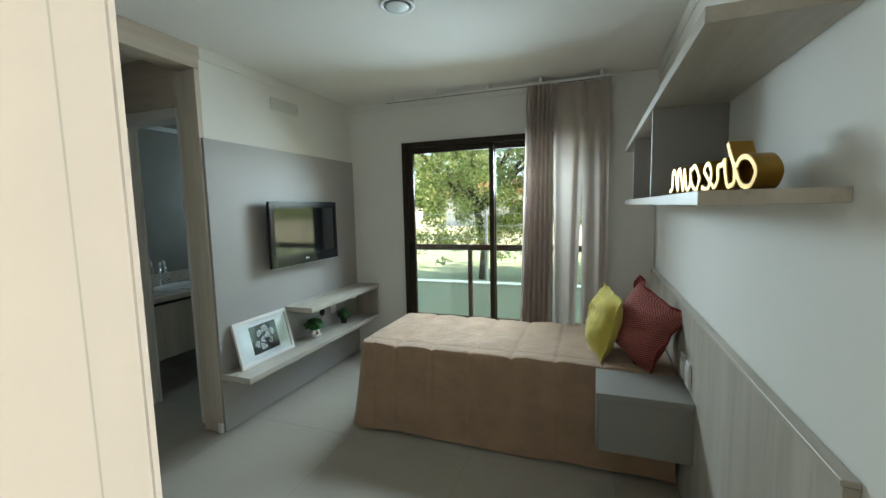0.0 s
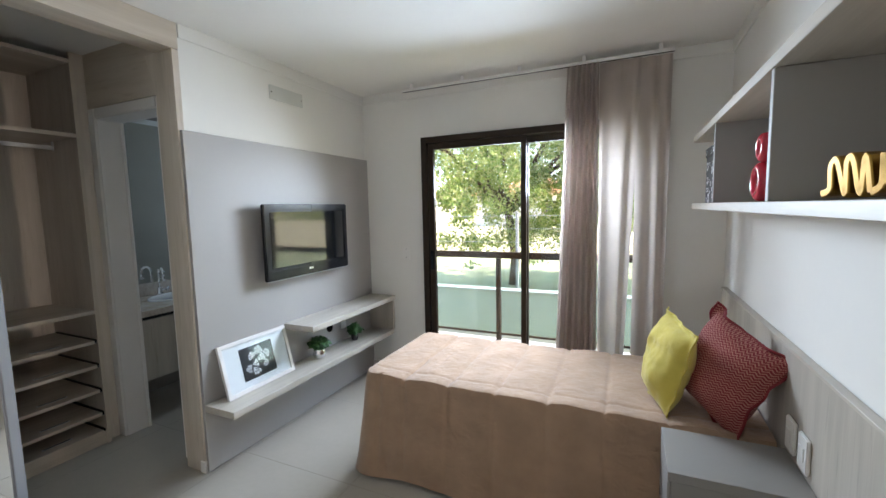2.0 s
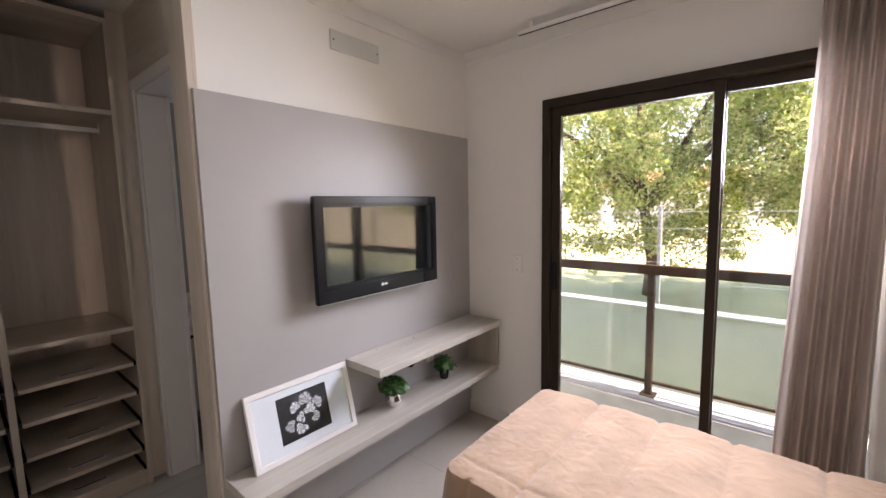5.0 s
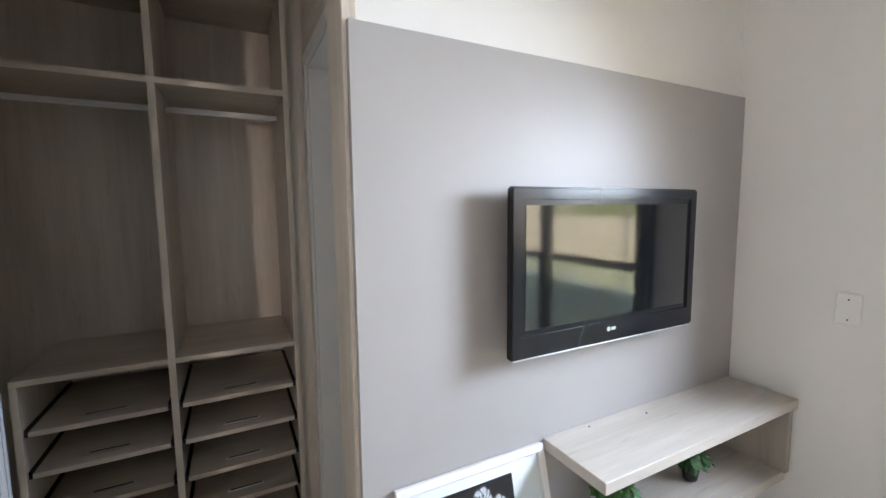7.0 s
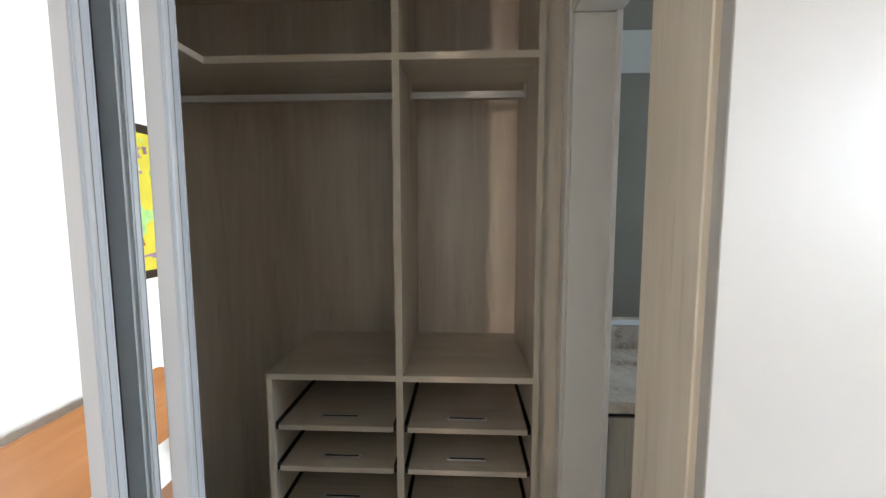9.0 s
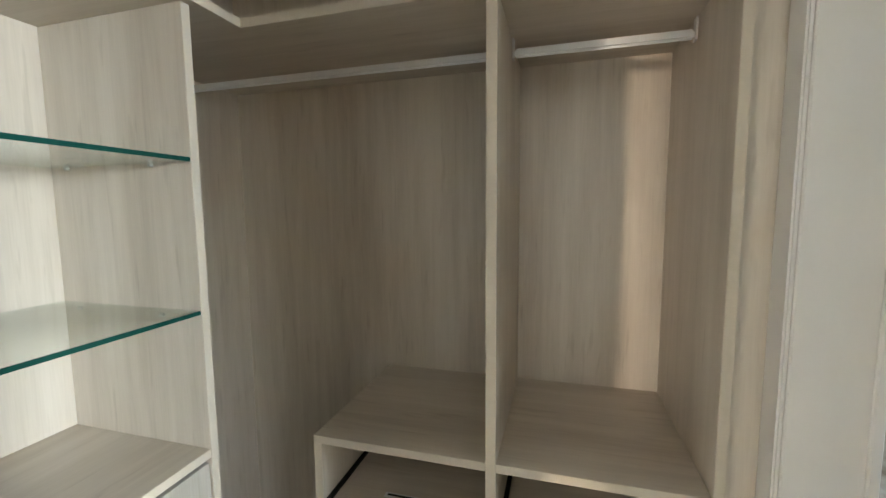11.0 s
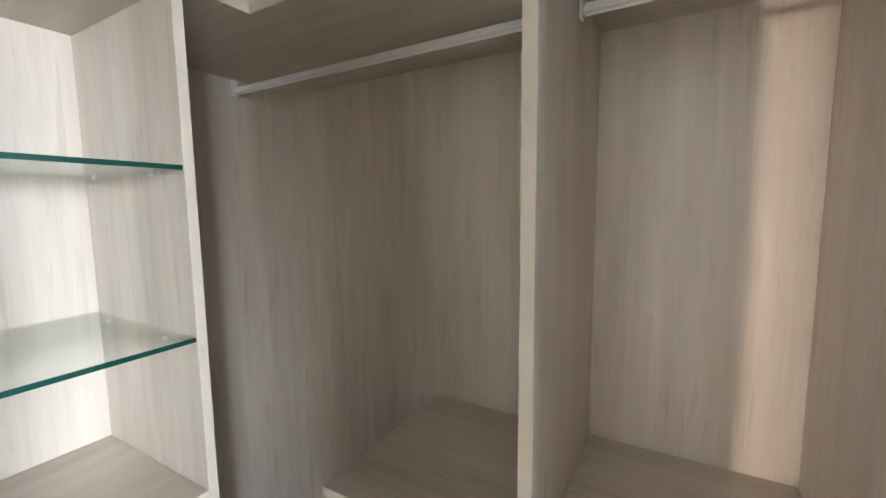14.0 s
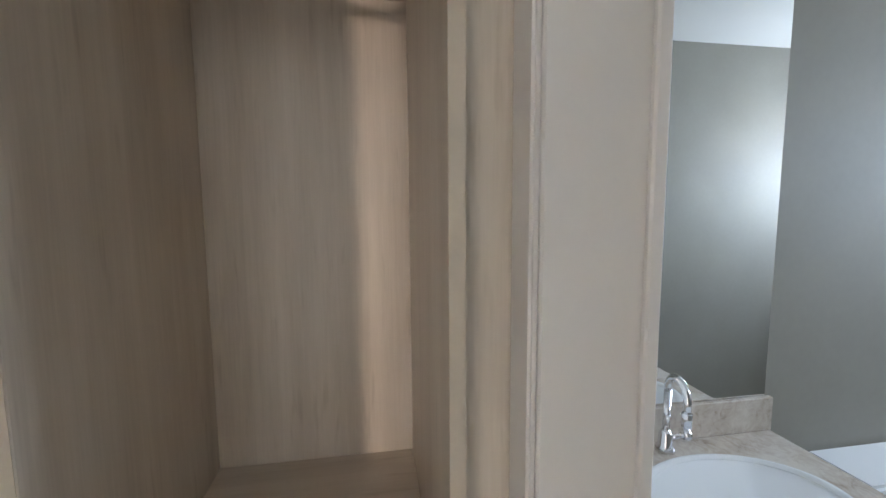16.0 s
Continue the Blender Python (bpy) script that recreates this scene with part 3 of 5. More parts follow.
def make_tree(place, height, spread, clusters, leaves, seed, lean=(0, 0), low=0.25):
    rng = random.Random(seed)
    x, y, z = place
    ob = thing("tree", place, "broad leafy tree with a forked brown trunk and yellow-green crown", "tree", "trees beyond the garden wall")
    limbs = []
    fork = Vector((x + lean[0] * 0.3, y + lean[1] * 0.3, z + height * 0.28))
    limbs.append(tube([place, (x + 0.05, y, z + height * 0.12), fork], 0.12, 9, 0.75))
    ends = []
    for k in range(9):
        a = 2 * math.pi * k / 9 + rng.uniform(-0.3, 0.3)
        far = spread * rng.uniform(0.45, 0.95)
        tip = Vector((x + lean[0] + far * math.cos(a), y + lean[1] + far * math.sin(a) * 0.7, z + height * rng.uniform(0.45, 0.95)))
        mid = fork.lerp(tip, 0.5) + Vector((rng.uniform(-0.2, 0.2), rng.uniform(-0.2, 0.2), rng.uniform(0.0, 0.4)))
        limbs.append(tube([fork, mid, tip], 0.075, 7, 0.25))
        ends.append((fork, mid, tip))
    part("trunk", join(*limbs), M["bark"], ob, "rough brown trunk and limbs", True)
    verts, faces = [], []
    for c in range(clusters):
        f0, mid, tip = ends[c % len(ends)]
        s = rng.uniform(0.35, 1.1)
        base = f0.lerp(mid, min(1, 2 * s)) if s < 0.5 else mid.lerp(tip, min(1.25, 2 * s - 1))
        centre = base + Vector((rng.gauss(0, 0.5), rng.gauss(0, 0.45), rng.gauss(0.05, 0.5)))
        if rng.random() < low:
            centre.z -= rng.uniform(0.6, 1.7)
        r = rng.uniform(0.2, 0.48)
        for _ in range(leaves):
            d = Vector((rng.gauss(0, 1), rng.gauss(0, 1), rng.gauss(0, 0.8)))
            p = centre + d.normalized() * r * rng.random() ** 0.5
            if p.z < z + 0.45:
                continue
            n = Vector((rng.gauss(0, 1), rng.gauss(0, 1) - 0.4, rng.gauss(0.7, 0.7))).normalized()
            u = n.orthogonal().normalized()
            u = (Matrix.Rotation(rng.uniform(0, 6.28), 3, n) @ u).normalized()
            v = n.cross(u)
            h = rng.uniform(0.027, 0.054)
            i = len(verts)
            verts += [p - u * h, p + v * h * 0.5 - n * h * 0.12, p + u * h, p - v * h * 0.5 - n * h * 0.12]
            faces.append((i, i + 1, i + 2, i + 3))
    me = bpy.data.meshes.new("crown")
    me.from_pydata([tuple(Vector(v) - Vector(place)) for v in verts], [], faces)
    me.materials.append(M["tree_leaf"])
    crown = new("crown", me)
    crown.parent = ob
    tagged(crown, "uneven crown of small yellow-green leaves", kind="stuff")
    return ob


make_tree((-2.5, 10.3, -0.36), 6.0, 3.1, 300, 210, 3, (-0.4, 0), 0.45)
make_tree((0.3, 11.2, -0.36), 6.4, 3.3, 300, 210, 8, (0.3, 0), 0.45)
make_tree((-7.6, 13.5, -0.36), 6.0, 3.2, 150, 60, 15)
make_tree((4.6, 14.5, -0.36), 6.5, 3.4, 150, 60, 21)
make_tree((9.5, 19, -0.36), 7.0, 3.8, 150, 60, 27)
make_tree((-14.5, 22, -0.36), 7.5, 4.0, 150, 60, 33)


def make_house(x, y, w, d, h, label):
    ob = thing("house", (x, y, -0.35), label, "house")
    part("wall", boxes((x - w / 2, x + w / 2, y - d / 2, y + d / 2, -0.4, h)), M["render_white"], ob)
    bm = bmesh.new()
    e = 0.7
    lo = [bm.verts.new((x + sx * (w / 2 + e), y + sy * (d / 2 + e), h)) for sx, sy in ((-1, -1), (1, -1), (1, 1), (-1, 1))]
    a, b = bm.verts.new((x - w * 0.25, y, h + 1.7)), bm.verts.new((x + w * 0.25, y, h + 1.7))
    for f in ((lo[0], lo[1], b, a), (lo[1], lo[2], b), (lo[2], lo[3], a, b), (lo[3], lo[0], a), (lo[3], lo[2], lo[1], lo[0])):
        bm.faces.new(f)
    part("roof", bm, M["roof_tile"], ob)
    for k in (-0.32, 0.05, 0.34):
        win = part("window", boxes((x + k * w - 0.7, x + k * w + 0.7, y - d / 2 - 0.05, y - d / 2 + 0.05, 0.8, 2.0), bevel=0.02), M["bronze"], ob)
        part("pane", boxes((x + k * w - 0.6, x + k * w + 0.6, y - d / 2 - 0.06, y - d / 2 - 0.052, 0.9, 1.9)), M["screen"], win)
    return ob


make_house(-7.5, 44, 13, 8, 2.7, "low pale rendered house with a terracotta roof")
make_house(9, 52, 15, 8, 2.9, "low pale rendered house with a terracotta roof")
make_house(-30, 50, 15, 8, 2.9, "low pale rendered house with a terracotta roof")
rng = random.Random(5)
fv, ff = [], []
for k in range(9000):
    px, pz = rng.uniform(-90, 70), 0
    py = 62 + rng.uniform(0, 14)
    top = 5.5 + 2.5 * math.sin(px * 0.21) + 1.5 * math.sin(px * 0.53 + 1)
    c = Vector((px, py, rng.uniform(-0.3, max(1.5, top))))
    n = Vector((rng.gauss(0, 1), -1 + rng.gauss(0, 0.6), rng.gauss(0.5, 0.6))).normalized()
    u = n.orthogonal().normalized()
    v = n.cross(u)
    h = rng.uniform(0.3, 0.6)
    i = len(fv)
    fv += [tuple(c - u * h), tuple(c + v * h * 0.6), tuple(c + u * h), tuple(c - v * h * 0.6)]
    ff.append((i, i + 1, i + 2, i + 3))
me = bpy.data.meshes.new("far_trees")
me.from_pydata(fv, [], ff)
me.materials.append(M["tree_leaf"])
tagged(new("far_trees", me), "distant green tree line", "trees", kind="stuff")

# ---- bedroom: television wall ----
single("wall_panel", boxes((WX + 0.001, -2.18, 2.208, WY - 0.001, 0.004, 1.942), bevel=0.0015), M["panel"], (-2.19, 3.0, 0), "matt taupe-grey panel behind the television", "wall panel")

tv = thing("television", (-2.12, 3.04, 1.05), "black flat television on a wall bracket, switched off", "television")
part("back_housing", boxes((-2.163, -2.1135, 2.70, 3.38, 1.10, 1.49), bevel=0.012, segments=2), M["black_plastic"], tv)
case = boxes((-2.113, -2.086, 2.622, 3.455, 1.048, 1.546), bevel=0.006, segments=3)
front = max(case.faces, key=lambda f: f.calc_center_median().x + f.calc_area() * 0.01)
bmesh.ops.inset_individual(case, faces=[front], thickness=0.042)
for v in front.verts:
    if v.co.z < 1.2:
        v.co.z += 0.030
bmesh.ops.inset_individual(case, faces=[front], thickness=0.002)
for v in front.verts:
    v.co.x -= 0.006
part("case", case, M["black_plastic"], tv)
part("screen", boxes((-2.0915, -2.0905, 2.675, 3.402, 1.131, 1.494)), M["screen"], tv, "glossy dark screen")
part("trim_strip", boxes((-2.110, -2.088, 2.632, 3.445, 1.0445, 1.0476), bevel=0.001), M["silver"], tv, "thin silver lower edge")
part("emblem", join(lathe([(0.008, 0), (0.008, 0.0006)], (-2.0859, 3.012, 1.09), 16, "x"), boxes((-2.0859, -2.0853, 3.024, 3.044, 1.085, 1.095), bevel=0.0002)), M["silver"], tv, "small pale emblem")
part("bracket", boxes((-2.1795, -2.1635, 2.95, 3.13, 1.2, 1.4), bevel=0.002), M["black_plastic"], tv)

shelf = thing("wall_shelf", (-2.06, 3.1, 0.37), "pale ash two-tier floating shelf under the television", "shelf")
part("lower_board", boxes((-2.1785, -1.942, 2.208, WY - 0.016, 0.368, 0.408), bevel=0.0015), M["ash_y"], shelf)
part("upper_board", boxes((-2.1785, -1.916, 2.822, WY - 0.016, 0.684, 0.722), bevel=0.0015), M["ash_y"], shelf)
part("end_panel", boxes((-2.1785, -1.93, WY - 0.044, WY - 0.0165, 0.4085, 0.6835), bevel=0.0015), M["ash_z"], shelf)
# Black discs on the board give the shade of the cable holes.
part("cable_hole", lathe([(0.004, 0), (0.004, 0.0012)], (-2.125, 3.27, 0.7222), 12), M["painted_shade"], shelf, "small cable hole drawn as a black disc")
part("cable_hole", lathe([(0.003, 0), (0.003, 0.0012)], (-2.155, 3.01, 0.7222), 12), M["painted_shade"], shelf, "small cable hole drawn as a black disc")

outlet = thing("cable_outlet", (-2.178, 3.3, 0.55), "round black cable outlet in the wall panel", "outlet")
part("ring", lathe([(0.034, 0), (0.034, 0.006), (0.028, 0.008)], (-2.1795, 3.295, 0.56), 24, "x"), M["black_plastic"], outlet)
sock = thing("wall_socket", (-2.178, 3.47, 0.56), "white wall socket above the shelf", "socket")
part("plate", boxes((-2.1795, -2.170, 3.43, 3.50, 0.51, 0.625), bevel=0.003), M["white_plastic"], sock)
part("socket_face", boxes((-2.1698, -2.167, 3.445, 3.485, 0.545, 0.59), bevel=0.002), M["white_metal"], sock)

# leaning picture: built upright in the plane y-z, then tilted on to the panel
pic = thing("framed_print", (-2.02, 2.52, 0.4085), "white framed black and white flower print leaning on the panel", "picture")
TILT_PIC = Matrix.Translation((-2.080, 2.55, 0.409)) @ Matrix.Rotation(radians(-14), 4, "Y")
PW, PH = 0.257, 0.32


def on_pic(bm):
    return turned(bm, TILT_PIC)


part("frame", on_pic(boxes((-0.02, 0, -PW, PW, 0, 0.024), (-0.02, 0, -PW, PW, PH - 0.024, PH), (-0.02, 0, -PW, -PW + 0.024, 0.024, PH - 0.024), (-0.02, 0, PW - 0.024, PW, 0.024, PH - 0.024), bevel=0.002)), M["white"], pic)
part("mount", on_pic(boxes((-0.018, -0.010, -PW + 0.024, PW - 0.024, 0.024, PH - 0.024))), M["paper"], pic)
part("print", on_pic(boxes((-0.0098, -0.0094, -0.125, 0.125, 0.062, 0.262))), M["print_black"], pic, "black print with pale flowers")


def petal(bm, fy, fz, angle, length, width, lift):
    """A pointed oval petal that grows from (fy, fz)."""
    ca, sa = math.cos(angle), math.sin(angle)
    ring = []
    for i in range(18):
        a = 2 * math.pi * i / 18
        u, v = length * 0.5 * (1 - math.cos(a)), width * 0.5 * math.sin(a) * (1 - 0.35 * math.cos(a + 0.5))
        ring.append(bm.verts.new((lift, fy + u * ca - v * sa, fz + u * sa + v * ca)))
    bm.faces.new(ring)


prng = random.Random(11)
FLOWERS = ((0.008, 0.205, 0.052, 80), (-0.040, 0.190, 0.044, 110), (0.058, 0.180, 0.042, 35), (0.022, 0.160, 0.044, 70), (-0.066, 0.125, 0.040, 160), (-0.020, 0.112, 0.044, 230), (0.040, 0.135, 0.036, 330), (-0.012, 0.150, 0.036, 180))
for k, (fy, fz, fr, lean) in enumerate(FLOWERS):
    pale, dark = bmesh.new(), bmesh.new()
    for j in range(7):
        a = radians(lean + (j - 3) * 34 * (1 if j % 2 else 0.8) + prng.uniform(-9, 9))
        size = fr * (1.0 - 0.10 * abs(j - 3)) * prng.uniform(0.85, 1.0)
        x = -0.0090 + 0.0004 * j + 0.00004 * k
        petal(dark, fy, fz, a, size * 1.06, size * 0.66, x)
        petal(pale, fy + 0.0006, fz, a + 0.03, size * 0.97, size * 0.54, x + 0.0002)
        petal(dark, fy, fz, a, size * 0.62, size * 0.13, x + 0.0003)
    flower = part("flower", on_pic(pale), M["print_pale"] if k % 2 else M["print_grey"], pic, "pale printed flower")
    part("petal_shading", on_pic(dark), M["print_dark"], flower)
pg = part("glazing", on_pic(boxes((-0.005, -0.0035, -PW + 0.024, PW - 0.024, 0.024, PH - 0.024))), M["glass"], pic)
pg.visible_shadow = False


def pot_plant(place, pot_profile, pot_mat, pot_label, spread, height, count, seed, label):
    ob = thing("potted_plant", place, label, "plant", "pot plants on the shelf")
    part("pot", lathe(pot_profile, place, 28), pot_mat, ob, pot_label, True)
    top = place[2] + pot_profile[-1][1]
    r = random.Random(seed)
    stems, verts, faces = [], [], []
    for k in range(count):
        a, e = r.uniform(0, 6.283), r.uniform(0.28, 1.45)
        d = Vector((math.cos(a) * math.cos(e), math.sin(a) * math.cos(e), math.sin(e) * height / spread))
        p = Vector((place[0], place[1], top)) + d * spread * r.uniform(0.45, 1.0)
        if k % 7 == 0:
            stems.append(tube([(place[0], place[1], top - 0.01), tuple(Vector((place[0], place[1], top)).lerp(p, 0.6) + Vector((0, 0, 0.008))), tuple(p)], 0.0012, 5))
        n = (d + Vector((r.gauss(0, 0.4), r.gauss(0, 0.4), 0.5))).normalized()
        u = (Matrix.Rotation(r.uniform(0, 6.28), 3, n) @ n.orthogonal()).normalized()
        v = n.cross(u)
        h = r.uniform(0.011, 0.019)
        i = len(verts)
        verts += [p - u * h, p - u * h * 0.2 + v * h * 0.75 - n * h * 0.2, p + u * h * 0.7 + v * h * 0.45, p + u * h * 1.1, p + u * h * 0.7 - v * h * 0.45, p - u * h * 0.2 - v * h * 0.75 - n * h * 0.2]
        faces += [(i, i + 1, i + 2, i + 3), (i, i + 3, i + 4, i + 5)]
    part("stems", join(*stems), M["leaf"], ob)
    me = bpy.data.meshes.new("foliage")
    me.from_pydata([tuple(q - Vector(place)) for q in verts], [], faces)
    me.materials.append(M["leaf"])
    fo = new("foliage", me)
    fo.parent = ob
    tagged(fo, "dense small green leaves", kind="stuff")
    return ob


ribs = [(0.028, 0.0)] + [(0.035 + 0.011 * math.sin(math.pi * (i / 12) ** 0.8) + (0.0042 if i % 2 else 0), 0.004 + 0.066 * i / 12) for i in range(13)] + [(0.032, 0.071)]
pot_plant((-2.085, 3.06, 0.409), ribs, M["chrome"], "ribbed silver pot", 0.098, 0.09, 400, 2, "small bushy green plant in a ribbed silver pot")
pot_plant((-2.09, 3.50, 0.409), [(0.022, 0), (0.026, 0.004), (0.031, 0.045), (0.029, 0.047)], M["lamp_base"], "dark pot", 0.078, 0.098, 320, 4, "small bushy green plant in a dark pot")

vent = thing("vent_cover", (WX, 2.99, 2.25), "blank white cover plate with two screws high on the wall", "cover plate")
part("plate", boxes((WX + 0.0005, WX + 0.010, 2.837, 3.142, 2.25, 2.342), bevel=0.002), M["cover_grey"], vent)
for y in (2.852, 3.127):
    part("screw", lathe([(0.004, 0.0), (0.004, 0.0015)], (WX + 0.0102, y, 2.296), 12, "x"), M["bronze"], vent)
sw = thing("light_switch", (-1.796, WY, 1.1), "white blank switch plate beside the balcony door", "switch")
part("plate", boxes((-1.832, -1.760, WY - 0.009, WY - 0.0005, 1.05, 1.164), bevel=0.003), M["white_plastic"], sw)
for z in (1.07, 1.144):
    part("screw", lathe([(0.003, -0.0105), (0.003, -0.0092)], (-1.796, WY, z), 10, "y"), M["bronze"], sw)


def downlight(x, y):
    ob = thing("downlight", (x, y, CZ), "round recessed ceiling light with a white rim, switched off", "ceiling light", "recessed ceiling lights")
    part("rim", lathe([(0.092, -0.001), (0.092, -0.006), (0.086, -0.010), (0.074, -0.010), (0.068, -0.004), (0.068, -0.001)], (x, y, CZ), 40), M["white_metal"], ob, "", True)
    part("diffuser", lathe([(0.066, -0.0112), (0.05, -0.0125), (0.0, -0.013)][:2] + [(0.01, -0.013)], (x, y, CZ), 32), M["diffuser"], ob, "grey-green frosted glass", True)
    return ob


downlight(-0.832, 2.24)
downlight(-2.72, 1.62)

# curtain and rail
rail = thing("curtain_rail", (-0.73, 3.757, 2.44), "slim white ceiling curtain rail", "curtain rail")
part("track", boxes((-1.705, 0.24, 3.738, 3.776, 2.44, 2.459), bevel=0.003), M["white_metal"], rail)
# Black strip under the track paints the shade of its slot.
part("slot", boxes((-1.70, 0.235, 3.751, 3.763, 2.4385, 2.4398)), M["painted_shade"], rail)
for x in (-1.62, -1.18, -0.74, -0.30, 0.16):
    part("ceiling_clip", boxes((x - 0.012, x + 0.012, 3.750, 3.764, 2.4595, 2.4995), bevel=0.001), M["white_metal"], rail)


def curtain(x0, x1, b0, b1, y, pleats, deep_top, deep, seed, label):
    """Cloth that hangs from x0..x1 at the rail to b0..b1 at the floor."""
    r = random.Random(seed)
    ph = [r.uniform(0, 6.28) for _ in range(4)]
    bm = bmesh.new()
    cols, rows = max(40, 13 * pleats), 40
    grid = []
    for j in range(rows + 1):
        v = j / rows
        z = 2.437 - v * 2.412
        line = []
        for i in range(cols + 1):
            u = i / cols
            w = u + 0.025 * math.sin(5 * u + ph[0]) * v + 0.008 * math.sin(11 * u + ph[1] + 2 * v)
            x = (x0 + (x1 - x0) * w) * (1 - v) + (b0 + (b1 - b0) * w) * v
            amp = deep_top + (deep - deep_top) * min(1, v * 2.5)
            fold = math.sin(2 * math.pi * pleats * u + 0.5 * math.sin(3 * v + ph[2]) + 0.7 * math.sin(7 * u + ph[3]))
            if v < 0.045:
                fold = math.copysign(abs(fold) ** 0.4, fold) * 0.8
            line.append(bm.verts.new((x, y + amp * fold + 0.012 * math.sin(2.3 * u + 4 * v + ph[1]) * v, z)))
        grid.append(line)
    for a, b in zip(grid, grid[1:]):
        for i in range(cols):
            bm.faces.new((a[i], a[i + 1], b[i + 1], b[i]))
    ob = thing("curtain", ((x0 + x1) / 2, y, 0.02), label, "curtain", "curtain halves at the balcony door")
    part("cloth", bm, M["curtain"], ob, "", True)
    if pleats > 4:
        back = bmesh.new()
        rows_b = [[back.verts.new((x0 + 0.01 + (x1 - x0 - 0.02) * i / 60 + (b0 - x0) * v * (1 - i / 60), y + 0.045 + 0.012 * math.sin(0.9 * i + 2 * v), 2.43 - v * 2.40)) for i in range(61)] for v in (j / 12 for j in range(13))]
        for a, b in zip(rows_b, rows_b[1:]):
            for i in range(60):
                back.faces.new((a[i], a[i + 1], b[i + 1], b[i]))
        part("back_fold", back, M["curtain"], ob, "", True)
    return ob


curtain(-0.405, -0.20, -0.50, -0.19, 3.742, 6, 0.022, 0.034, 1, "taupe curtain drawn together in close pleats")
curtain(-0.20, 0.06, -0.19, -0.030, 3.766, 2, 0.010, 0.015, 2, "taupe curtain in loose folds with daylight showing through")
curtain(0.03, 0.232, 0.030, 0.215, 3.784, 2, 0.010, 0.016, 6, "taupe curtain in loose folds with daylight showing through")

# ---- bedroom: bed and bed wall ----
panel = thing("headboard", (0.56, 2.6, 0), "grey ash headboard panel along the wall, with a pale top edge", "headboard")
part("board", boxes((0.547, EX - 0.0015, 1.15, 3.80, 0.004, 0.952), bevel=0.001), M["ash_z"], panel)
part("top_edge", boxes((0.543, EX - 0.0015, 1.15, 3.80, 0.953, 0.966), bevel=0.0015), M["ash_y"], panel)

bed = thing("bed", (-0.4, 3.0, 0), "single bed with a boxspring base and white mattress", "bed")
part("base", boxes((-1.33, 0.54, 2.62, 3.40, 0.09, 0.33), bevel=0.015, segments=2), M["mattress"], bed)
part("mattress", boxes((-1.34, 0.54, 2.615, 3.405, 0.332, 0.555), bevel=0.035, segments=3), M["mattress"], bed)
for x, y in ((-1.25, 2.70), (-1.25, 3.32), (0.45, 2.70), (0.45, 3.32)):
    part("leg", lathe([(0.025, 0.0), (0.03, 0.089)], (x, y, 0), 16), M["bronze"], bed)


